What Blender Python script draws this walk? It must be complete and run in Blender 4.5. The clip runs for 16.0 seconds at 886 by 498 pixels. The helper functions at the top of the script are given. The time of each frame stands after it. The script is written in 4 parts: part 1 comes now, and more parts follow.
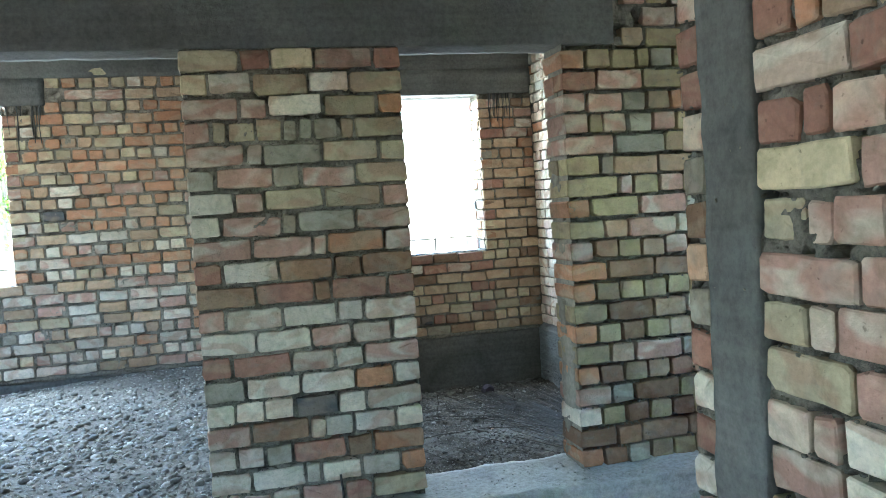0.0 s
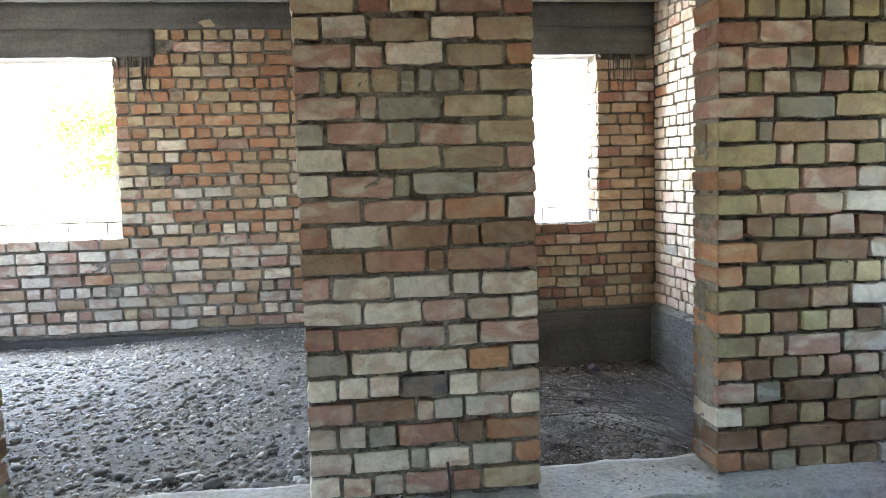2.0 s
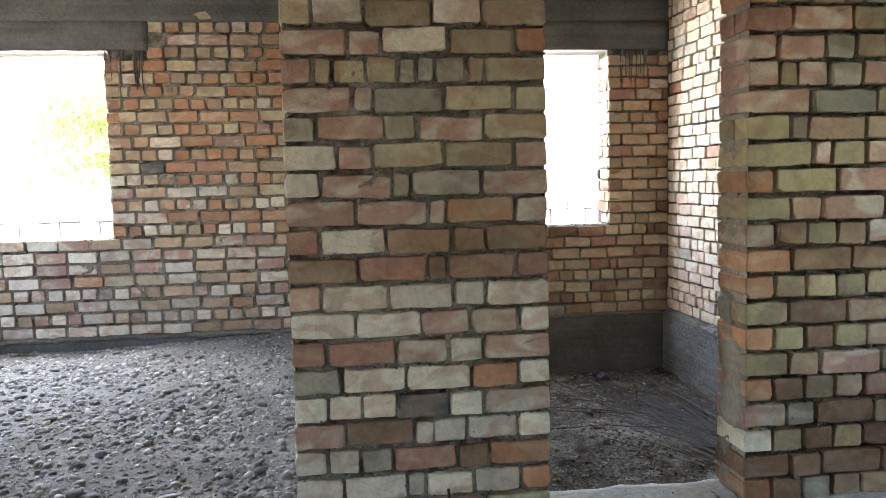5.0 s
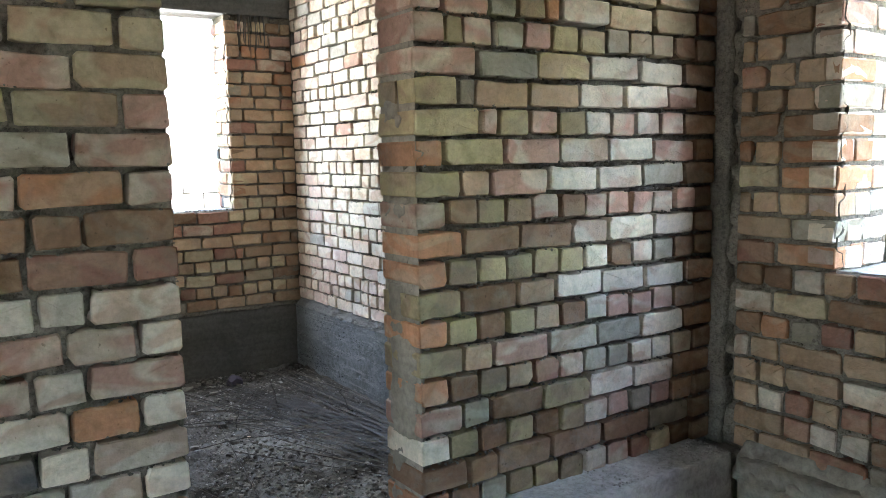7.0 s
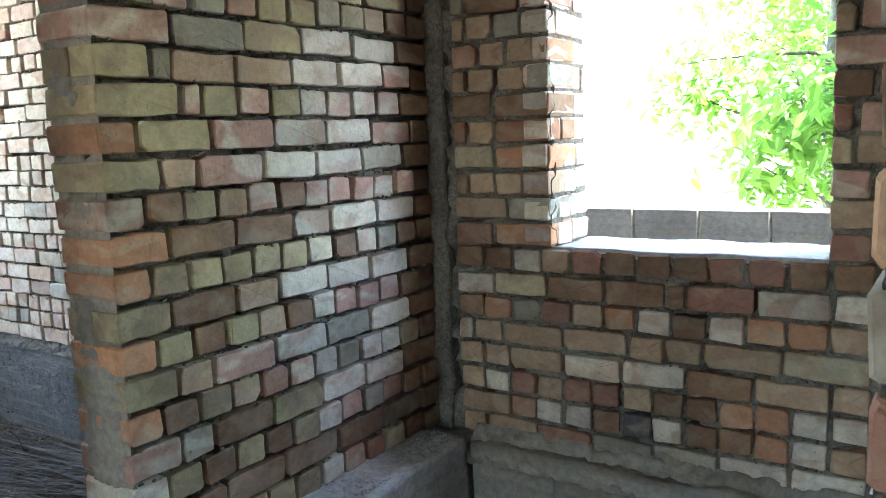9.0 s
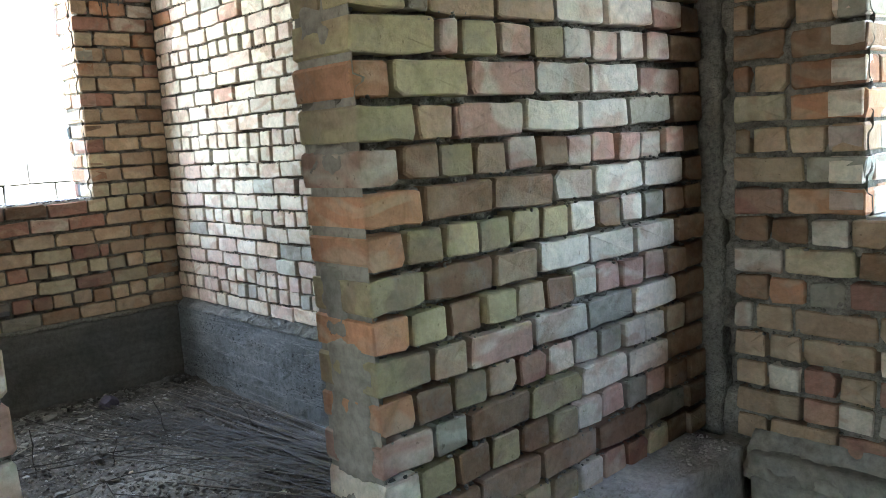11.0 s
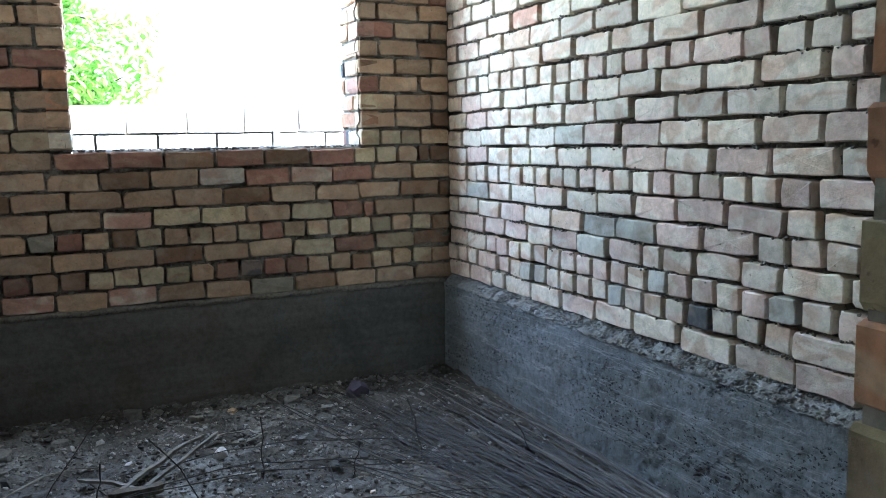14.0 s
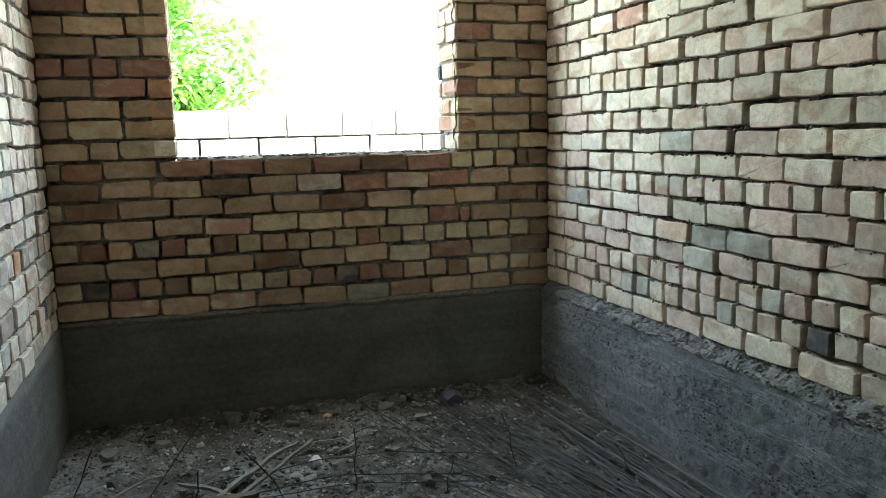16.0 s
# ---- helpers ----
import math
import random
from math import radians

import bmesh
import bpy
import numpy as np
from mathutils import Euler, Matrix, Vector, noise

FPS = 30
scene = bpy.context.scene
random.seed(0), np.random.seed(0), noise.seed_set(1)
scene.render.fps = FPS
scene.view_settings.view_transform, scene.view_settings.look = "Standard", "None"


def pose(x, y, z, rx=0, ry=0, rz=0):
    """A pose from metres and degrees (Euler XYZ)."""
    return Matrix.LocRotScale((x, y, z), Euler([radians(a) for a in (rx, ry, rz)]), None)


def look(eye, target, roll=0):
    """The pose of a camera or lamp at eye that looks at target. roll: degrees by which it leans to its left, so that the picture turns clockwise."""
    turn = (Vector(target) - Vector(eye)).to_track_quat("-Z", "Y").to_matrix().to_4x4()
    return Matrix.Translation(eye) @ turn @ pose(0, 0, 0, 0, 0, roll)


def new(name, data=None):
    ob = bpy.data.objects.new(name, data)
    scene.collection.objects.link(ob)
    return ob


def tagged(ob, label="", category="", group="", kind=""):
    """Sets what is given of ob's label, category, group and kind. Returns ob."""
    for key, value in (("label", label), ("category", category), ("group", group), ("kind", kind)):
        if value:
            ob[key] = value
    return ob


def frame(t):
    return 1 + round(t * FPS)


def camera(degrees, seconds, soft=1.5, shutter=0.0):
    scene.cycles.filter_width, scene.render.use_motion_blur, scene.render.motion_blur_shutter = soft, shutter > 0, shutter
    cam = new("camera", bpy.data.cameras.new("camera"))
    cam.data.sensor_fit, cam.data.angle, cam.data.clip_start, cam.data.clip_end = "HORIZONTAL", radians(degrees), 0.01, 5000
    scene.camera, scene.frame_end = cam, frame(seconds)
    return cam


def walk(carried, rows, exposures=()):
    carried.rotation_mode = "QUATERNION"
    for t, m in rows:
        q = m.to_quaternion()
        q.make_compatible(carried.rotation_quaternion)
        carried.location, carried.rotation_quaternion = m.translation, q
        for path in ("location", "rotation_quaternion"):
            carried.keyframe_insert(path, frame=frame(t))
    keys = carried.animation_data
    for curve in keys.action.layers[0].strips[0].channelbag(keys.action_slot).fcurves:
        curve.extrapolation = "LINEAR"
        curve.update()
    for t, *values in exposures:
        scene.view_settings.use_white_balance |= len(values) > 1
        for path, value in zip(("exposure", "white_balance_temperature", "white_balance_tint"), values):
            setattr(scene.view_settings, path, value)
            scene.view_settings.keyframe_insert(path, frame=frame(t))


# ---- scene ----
cam = camera(57.8, 16.0, soft=0.55)
PATH = [
    (0, (0.009, 0.032, 1.928), (0.488, 1.97, 1.821), -3.6),
    (0.5, (-0.048, 0.191, 1.919), (0.304, 2.156, 1.787), -2.8),
    (1, (-0.084, 0.312, 1.923), (0.23, 2.281, 1.775), -1.9),
    (1.5, (-0.076, 0.368, 1.929), (0.202, 2.342, 1.759), -2.0),
    (2, (-0.041, 0.441, 1.919), (0.206, 2.417, 1.741), -1.6),
    (2.5, (-0.007, 0.476, 1.92), (0.214, 2.456, 1.744), -1.5),
    (3, (0.009, 0.484, 1.918), (0.196, 2.467, 1.742), -1.4),
    (3.2, (0.011, 0.492, 1.918), (0.184, 2.477, 1.74), -1.3),
    (5.3, (0.012, 0.838, 1.914), (0.281, 2.812, 1.736), -1.3),
    (5.5, (0.014, 0.905, 1.911), (0.352, 2.868, 1.726), -1.2),
    (6, (0.075, 1.032, 1.876), (0.616, 2.947, 1.674), -1.3),
    (6.5, (0.133, 1.238, 1.88), (0.871, 3.085, 1.668), -1.1),
    (7, (0.139, 1.467, 1.86), (1.248, 3.115, 1.629), -1.1),
    (7.5, (0.116, 1.636, 1.830), (1.561, 2.997, 1.581), -2.5),
    (8, (0.196, 1.744, 1.833), (1.812, 2.890, 1.560), -2.2),
    (8.2, (0.218, 1.758, 1.840), (1.868, 2.855, 1.563), -2.2),
    (10.3, (0.354, 1.984, 1.777), (1.885, 3.241, 1.504), -2.8),
    (10.5, (0.371, 2.073, 1.759), (1.845, 3.397, 1.484), -3.0),
    (11, (0.435, 2.249, 1.72), (1.772, 3.711, 1.441), -3.6),
    (11.5, (0.586, 2.451, 1.661), (1.762, 4.046, 1.391), -3.9),
    (12, (0.671, 2.654, 1.612), (1.767, 4.305, 1.343), -3.4),
    (12.5, (0.749, 3.05, 1.59), (1.778, 4.744, 1.322), -3.3),
    (13, (0.785, 3.247, 1.559), (1.798, 4.951, 1.291), -2.3),
    (13.5, (0.842, 3.4, 1.492), (1.746, 5.164, 1.224), -2.2),
    (14, (0.925, 3.522, 1.451), (1.741, 5.329, 1.185), -1.0),
    (14.5, (0.974, 3.597, 1.406), (1.709, 5.429, 1.085), -0.8),
    (15, (0.973, 3.62, 1.42), (1.642, 5.465, 1.036), -0.9),
    (15.5, (0.968, 3.628, 1.472), (1.596, 5.491, 1.103), -1.1),
    (16, (0.97, 3.627, 1.524), (1.56, 5.517, 1.243), -1.4),
]
EXPOSURES = [(0, 5.31, 5650, -3), (1, 5.29, 6200, 5), (2, 5.25, 6600, 10), (3, 5.21, 6800, 12), (5.5, 5.06, 7000, 13), (6.5, 5.22, 6700, 10), (7.5, 5.06, 6200, 10), (8.2, 5.04, 6150, 9),
             (10.5, 5.06, 6250, 8), (11.5, 5.1, 6200, 5), (12.5, 4.97, 5900, 6), (13.5, 4.81, 5500, 6), (14.5, 5.26, 5600, 4), (15.3, 5.36, 5900, -1), (16, 4.68, 6550, -3)]
walk(cam, [(t, look(eye, target, roll)) for t, eye, target, roll in PATH], EXPOSURES)

# ---- world and sun ----
world = bpy.data.worlds.new("sky")
scene.world = world
world.use_nodes = True
wn = world.node_tree
sky = wn.nodes.new("ShaderNodeTexSky")
sky.sky_type = 'NISHITA'
sky.sun_disc = False
sky.sun_elevation = radians(72)
sky.sun_rotation = radians(165)
bg = wn.nodes["Background"]
bg.inputs["Strength"].default_value = 0.15
wn.links.new(sky.outputs["Color"], bg.inputs["Color"])
sun = new("sun", bpy.data.lights.new("sun", 'SUN'))
sun.data.energy = 3.0
sun.data.angle = radians(0.53)
sun.data.color = (1.0, 0.95, 0.87)
sun.matrix_world = look((0, 0, 0), (-0.04, 0.306, -0.951))


def window_fill(name, place, target, w, h, watts):
    """An added area lamp that boosts daylight through a window opening's upper part."""
    ob = new(name, bpy.data.lights.new(name, 'AREA'))
    ob.data.shape, ob.data.size, ob.data.size_y = 'RECTANGLE', w, h
    ob.data.energy = watts
    ob.data.color = (0.85, 0.925, 1.0)
    ob.matrix_world = look(place, target)
    return ob


window_fill("daylight_right_room", (1.71, 8.50, 2.72), (1.71, 7.5, 2.45), 1.5, 0.62, 3.6)
window_fill("daylight_left_room", (-2.87, 8.50, 2.72), (-2.87, 7.5, 2.45), 1.5, 0.62, 9.0)

# ---- materials ----
def mat(name, rough=0.9, bump=0.3, bump_scale=60.0, build=None, spec=0.25, detail=8.0, pit=0.0):
    """A node material: build(nodes, links, coordinates) returns the colour socket; two scales of bump."""
    m = bpy.data.materials.new(name)
    m.use_nodes = True
    nt = m.node_tree
    b = nt.nodes["Principled BSDF"]
    b.inputs["Roughness"].default_value = rough
    b.inputs["Specular IOR Level"].default_value = spec
    co = nt.nodes.new("ShaderNodeTexCoord")
    info = nt.nodes.new("ShaderNodeObjectInfo")
    add = nt.nodes.new("ShaderNodeVectorMath")
    add.operation = 'MULTIPLY_ADD'
    comb = nt.nodes.new("ShaderNodeCombineXYZ")
    for k, f in enumerate((37.0, 91.0, 53.0)):
        mul = nt.nodes.new("ShaderNodeMath")
        mul.operation = 'MULTIPLY'
        nt.links.new(info.outputs["Random"], mul.inputs[0])
        mul.inputs[1].default_value = f
        nt.links.new(mul.outputs[0], comb.inputs[k])
    nt.links.new(co.outputs["Object"], add.inputs[0])
    add.inputs[1].default_value = (1, 1, 1)
    nt.links.new(comb.outputs[0], add.inputs[2])
    vec = add.outputs[0]
    if build:
        nt.links.new(build(nt, vec, info.outputs["Random"]), b.inputs["Base Color"])
    if pit:
        vo = nt.nodes.new("ShaderNodeTexVoronoi")
        vo.inputs["Scale"].default_value = pit
        bent = nt.nodes.new("ShaderNodeVectorMath")
        bent.operation = 'ADD'
        nt.links.new(scaled(nt, vec, (1.0, 0.6, 1.2)), bent.inputs[0])
        wob = nt.nodes.new("ShaderNodeTexNoise")
        wob.inputs["Scale"].default_value = 60.0
        nt.links.new(vec, wob.inputs["Vector"])
        nt.links.new(scaled(nt, wob.outputs["Color"], (0.03, 0.03, 0.03)), bent.inputs[1])
        nt.links.new(bent.outputs[0], vo.inputs["Vector"])
        where = ramp(nt, noise_tex(nt, scaled(nt, vec, (0.6, 0.6, 2.2)), 3.0, 3.0, 0.6), [(0.42, (0, 0, 0)), (0.62, (0.27, 0.27, 0.27))])
        less = nt.nodes.new("ShaderNodeMath")
        less.operation = 'SUBTRACT'
        nt.links.new(vo.outputs["Distance"], less.inputs[0])
        nt.links.new(where, less.inputs[1])
        # Pits also get their shade of depth painted into the base colour.
        holes = ramp(nt, less.outputs[0], [(0.03, (0.3, 0.3, 0.3)), (0.10, (1, 1, 1))])
        old = b.inputs["Base Color"].links[0].from_socket
        nt.links.new(blend(nt, 1.0, old, holes, 'MULTIPLY'), b.inputs["Base Color"])
    if bump:
        fine = noise_tex(nt, vec, bump_scale, detail, 0.65)
        coarse = noise_tex(nt, vec, bump_scale / 6, 4.0, 0.5)
        mix = nt.nodes.new("ShaderNodeMath")
        mix.operation = 'ADD'
        nt.links.new(fine, mix.inputs[0])
        nt.links.new(coarse, mix.inputs[1])
        if pit:
            dig = nt.nodes.new("ShaderNodeMath")
            dig.operation = 'MULTIPLY_ADD'
            nt.links.new(holes, dig.inputs[0])
            dig.inputs[1].default_value = 1.6
            nt.links.new(mix.outputs[0], dig.inputs[2])
            mix = dig
        bn = nt.nodes.new("ShaderNodeBump")
        bn.inputs["Strength"].default_value = bump
        bn.inputs["Distance"].default_value = 0.012
        nt.links.new(mix.outputs[0], bn.inputs["Height"])
        nt.links.new(bn.outputs[0], b.inputs["Normal"])
    return m


def noise_tex(nt, vec, scale, detail=4.0, rough=0.5, distort=0.0):
    n = nt.nodes.new("ShaderNodeTexNoise")
    n.inputs["Scale"].default_value = scale
    n.inputs["Detail"].default_value = detail
    n.inputs["Roughness"].default_value = rough
    n.inputs["Distortion"].default_value = distort
    nt.links.new(vec, n.inputs["Vector"])
    return n.outputs["Fac"]


def ramp(nt, fac, stops):
    r = nt.nodes.new("ShaderNodeValToRGB")
    e = r.color_ramp.elements
    while len(e) < len(stops):
        e.new(0.5)
    for k, (p, c) in enumerate(stops):
        e[k].position = p
        e[k].color = (*c, 1) if len(c) == 3 else c
    nt.links.new(fac, r.inputs["Fac"])
    return r.outputs["Color"]


def blend(nt, fac, a, b, mode='MIX'):
    m = nt.nodes.new("ShaderNodeMix")
    m.data_type, m.blend_type = 'RGBA', mode
    for sock, v in ((m.inputs[0], fac), (m.inputs[6], a), (m.inputs[7], b)):
        if isinstance(v, (int, float)):
            sock.default_value = v
        elif isinstance(v, tuple):
            sock.default_value = (*v, 1)
        else:
            nt.links.new(v, sock)
    return m.outputs[2]


def scaled(nt, vec, s):
    m = nt.nodes.new("ShaderNodeVectorMath")
    m.operation = 'MULTIPLY'
    nt.links.new(vec, m.inputs[0])
    m.inputs[1].default_value = s
    return m.outputs[0]


MORTAR = (0.235, 0.215, 0.185)


def brick_colour(main, second, streak=0.5, dirt=0.42):
    """Fired clay: a main tone, a second tone in slanting flame marks, mortar smears and soot."""
    def build(nt, vec, rnd):
        flame = noise_tex(nt, scaled(nt, vec, (5.0, 5.0, 9.0)), 1.0, 1.5, 0.4, 1.2)
        mark = ramp(nt, flame, [(0.5 - 0.06 + 0.1 * (1 - streak), (0, 0, 0)), (0.62, (1, 1, 1))])
        col = blend(nt, mark, main, second)
        tone = ramp(nt, rnd, [(0.0, (0.74, 0.73, 0.72)), (0.5, (0.98, 0.98, 0.98)), (1.0, (1.18, 1.17, 1.13))])
        col = blend(nt, 1.0, col, tone, 'MULTIPLY')
        grain = ramp(nt, noise_tex(nt, vec, 70.0, 6.0, 0.7), [(0.3, (0.84, 0.84, 0.84)), (0.7, (1.08, 1.08, 1.08))])
        col = blend(nt, 1.0, col, grain, 'MULTIPLY')
        smear = ramp(nt, noise_tex(nt, vec, 10.0, 6.0, 0.68, 0.6), [(0.52, (0, 0, 0)), (0.72, (1, 1, 1))])
        f = nt.nodes.new("ShaderNodeMath")
        f.operation = 'MULTIPLY'
        nt.links.new(smear, f.inputs[0])
        f.inputs[1].default_value = dirt
        col = blend(nt, f.outputs[0], col, MORTAR)
        mottle = ramp(nt, noise_tex(nt, vec, 16.0, 4.0, 0.6, 0.8), [(0.3, (0.74, 0.76, 0.72)), (0.55, (1.0, 1.0, 1.0)), (0.75, (1.1, 1.09, 1.07))])
        col = blend(nt, 1.0, col, mottle, 'MULTIPLY')
        pits = ramp(nt, noise_tex(nt, vec, 55.0, 3.0, 0.5), [(0.24, (0.35, 0.33, 0.3)), (0.32, (1, 1, 1))])
        return blend(nt, 0.7, col, pits, 'MULTIPLY')
    return build


def concrete_colour(a, b, stain=0.5):
    def build(nt, vec, rnd):
        big = ramp(nt, noise_tex(nt, vec, 1.7, 5.0, 0.6, 0.5), [(0.3, a), (0.7, b)])
        board = ramp(nt, noise_tex(nt, scaled(nt, vec, (0.7, 0.7, 16.0)), 1.0, 3.0, 0.6), [(0.35, (0.8, 0.8, 0.8)), (0.65, (1.08, 1.08, 1.08))])
        col = blend(nt, 0.8, big, board, 'MULTIPLY')
        spots = ramp(nt, noise_tex(nt, vec, 34.0, 6.0, 0.7), [(0.32, (0.62, 0.62, 0.62)), (0.6, (1.06, 1.06, 1.06))])
        return blend(nt, stain + 0.3, col, spots, 'MULTIPLY')
    return build


BRICKS = {
    "w": mat("brick_cream", 0.88, 0.36, 62, brick_colour((0.64, 0.565, 0.465), (0.52, 0.39, 0.30), 0.35, 0.34)),
    "q": mat("brick_blush", 0.88, 0.36, 62, brick_colour((0.56, 0.425, 0.355), (0.63, 0.54, 0.45), 0.7, 0.34)),
    "v": mat("brick_ash", 0.88, 0.36, 62, brick_colour((0.46, 0.445, 0.395), (0.36, 0.33, 0.28), 0.5, 0.4)),
    # Olive takes the dimmer light on the jamb's door end into its tone.
    "t": mat("brick_olive", 0.88, 0.36, 62, brick_colour((0.385, 0.315, 0.185), (0.32, 0.24, 0.155), 0.5)),
    "y": mat("brick_yellow", 0.88, 0.36, 62, brick_colour((0.48, 0.40, 0.265), (0.42, 0.30, 0.20), 0.5)),
    "k": mat("brick_tan", 0.88, 0.36, 62, brick_colour((0.42, 0.285, 0.185), (0.47, 0.35, 0.235), 0.6)),
    "p": mat("brick_pink", 0.88, 0.36, 62, brick_colour((0.44, 0.265, 0.205), (0.57, 0.465, 0.365), 0.75)),
    "r": mat("brick_red", 0.88, 0.36, 62, brick_colour((0.31, 0.16, 0.115), (0.36, 0.22, 0.155), 0.4)),
    "o": mat("brick_orange", 0.88, 0.36, 62, brick_colour((0.43, 0.22, 0.125), (0.46, 0.30, 0.195), 0.5)),
    "b": mat("brick_brown", 0.88, 0.36, 62, brick_colour((0.235, 0.14, 0.085), (0.28, 0.19, 0.125), 0.5, 0.5)),
    "g": mat("brick_grey", 0.88, 0.36, 62, brick_colour((0.37, 0.335, 0.265), (0.27, 0.23, 0.175), 0.6, 0.5)),
    "d": mat("brick_dark", 0.88, 0.36, 62, brick_colour((0.085, 0.085, 0.085), (0.2, 0.16, 0.13), 0.4, 0.5)),
}


def mortar_colour(dark, light):
    """Crumbly cement mortar: pale and dark lumps over broad moist patches."""
    def build(nt, vec, rnd):
        broad = ramp(nt, noise_tex(nt, vec, 2.3, 4.0, 0.6), [(0.3, dark), (0.7, light)])
        lumps = ramp(nt, noise_tex(nt, vec, 48.0, 6.0, 0.75), [(0.33, (0.42, 0.41, 0.40)), (0.5, (0.9, 0.9, 0.9)), (0.68, (1.25, 1.24, 1.2))])
        return blend(nt, 1.0, broad, lumps, 'MULTIPLY')
    return build


mortar = mat("mortar", 0.97, 1.0, 95, mortar_colour((0.15, 0.134, 0.11), (0.255, 0.23, 0.19)))
pale_mortar = mat("pale_mortar", 0.97, 1.0, 95, mortar_colour((0.18, 0.16, 0.131), (0.29, 0.26, 0.215)))
concrete = mat("concrete", 0.92, 0.5, 45, concrete_colour((0.095, 0.092, 0.084), (0.165, 0.16, 0.147), 0.5))
# Concrete toned down: the shade below the window is part of its colour.
shade_concrete = mat("shade_dark_concrete", 0.92, 0.45, 40, concrete_colour((0.088, 0.082, 0.071), (0.155, 0.146, 0.128), 0.5))
smear = mat("cement_smear", 0.92, 0.3, 40, concrete_colour((0.24, 0.215, 0.175), (0.35, 0.315, 0.255), 0.5))
cement = mat("rough_cement", 0.95, 0.7, 55, concrete_colour((0.32, 0.30, 0.26), (0.46, 0.43, 0.37), 0.5))
slab_concrete = mat("slab_concrete", 0.9, 0.25, 40, concrete_colour((0.42, 0.40, 0.36), (0.55, 0.53, 0.48), 0.3))


def dusty_soil(nt, vec, rnd):
    """Dark trodden earth under drifts of pale cement dust."""
    earth = ramp(nt, noise_tex(nt, vec, 5.0, 5.0, 0.65), [(0.3, (0.034, 0.03, 0.026)), (0.7, (0.105, 0.096, 0.085))])
    drift = ramp(nt, noise_tex(nt, vec, 1.5, 6.0, 0.66, 0.4), [(0.48, (0, 0, 0)), (0.68, (1, 1, 1))])
    col = blend(nt, drift, earth, (0.25, 0.245, 0.232))
    grit = ramp(nt, noise_tex(nt, vec, 42.0, 6.0, 0.72), [(0.32, (0.4, 0.4, 0.4)), (0.52, (0.95, 0.95, 0.95)), (0.7, (1.25, 1.25, 1.25))])
    return blend(nt, 1.0, col, grit, 'MULTIPLY')


soil = mat("soil", 0.97, 1.0, 40, dusty_soil)


def plinth_colour(nt, vec, rnd):
    """Board-cast concrete: gritty grey with pale flakes along the pour lines."""
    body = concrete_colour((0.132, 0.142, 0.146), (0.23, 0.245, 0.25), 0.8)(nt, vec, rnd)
    lines = ramp(nt, noise_tex(nt, scaled(nt, vec, (0.5, 0.5, 7.0)), 1.6, 5.0, 0.62), [(0.485, (0, 0, 0)), (0.5, (0.55, 0.55, 0.55)), (0.515, (0, 0, 0))])
    col = blend(nt, lines, body, (0.34, 0.345, 0.34))
    flakes = ramp(nt, noise_tex(nt, scaled(nt, vec, (1.0, 1.0, 2.0)), 30.0, 5.0, 0.7), [(0.66, (0, 0, 0)), (0.74, (0.6, 0.6, 0.6))])
    return blend(nt, flakes, col, (0.36, 0.365, 0.36))


dusty = mat("dusty_concrete", 0.95, 0.6, 50, concrete_colour((0.40, 0.39, 0.365), (0.55, 0.54, 0.51), 0.6))
plinth_mat = mat("plinth_concrete", 0.92, 0.75, 45, plinth_colour, pit=54.0)
gravel_soil = mat("gravel_soil", 0.97, 1.0, 70, concrete_colour((0.165, 0.161, 0.154), (0.30, 0.293, 0.282), 0.7))
yard_soil = mat("yard_soil", 0.97, 0.3, 20, concrete_colour((0.33, 0.30, 0.25), (0.42, 0.38, 0.32), 0.4))
block_mat = mat("block_concrete", 0.92, 0.5, 60, concrete_colour((0.46, 0.455, 0.44), (0.58, 0.57, 0.55), 0.3))

# Block concrete with the east fence's shade put into its colour.
dark_block = mat("shade_dark_block", 0.92, 0.5, 60, concrete_colour((0.085, 0.085, 0.08), (0.14, 0.14, 0.13), 0.4))


def island_colour(stops):
    """A tone of its own for each stone of a joined heap."""
    def build(nt, vec, rnd):
        g = nt.nodes.new("ShaderNodeNewGeometry")
        col = ramp(nt, g.outputs["Random Per Island"], stops)
        grain = ramp(nt, noise_tex(nt, vec, 90.0, 4.0, 0.6), [(0.3, (0.75, 0.75, 0.75)), (0.7, (1.1, 1.1, 1.1))])
        return blend(nt, 1.0, col, grain, 'MULTIPLY')
    return build


pebble = mat("pebble", 0.85, 0.2, 80, island_colour([(0.0, (0.15, 0.15, 0.15)), (0.5, (0.28, 0.278, 0.272)), (0.82, (0.40, 0.395, 0.382)), (1.0, (0.6, 0.595, 0.58))]))
crumb = mat("crumb", 0.95, 0.4, 80, island_colour([(0.0, (0.06, 0.058, 0.055)), (0.55, (0.16, 0.153, 0.142)), (0.88, (0.23, 0.215, 0.195)), (1.0, (0.36, 0.35, 0.335))]))
spill = mat("spilled_mortar", 0.96, 0.9, 70, concrete_colour((0.19, 0.192, 0.188), (0.32, 0.322, 0.312), 0.9))
lump_mat = mat("mortar_lump", 0.95, 0.7, 60, concrete_colour((0.12, 0.112, 0.10), (0.21, 0.20, 0.18), 0.7))
wire_mat = mat("wire_steel", 0.6, 0.1, 90, concrete_colour((0.016, 0.013, 0.011), (0.05, 0.041, 0.034), 0.3), spec=0.35)
dull_wire = mat("dull_wire", 0.6, 0.1, 90, concrete_colour((0.075, 0.064, 0.052), (0.16, 0.138, 0.112), 0.3), spec=0.3)
old_wood = mat("old_wood", 0.85, 0.4, 90, concrete_colour((0.13, 0.12, 0.105), (0.24, 0.215, 0.18), 0.7))
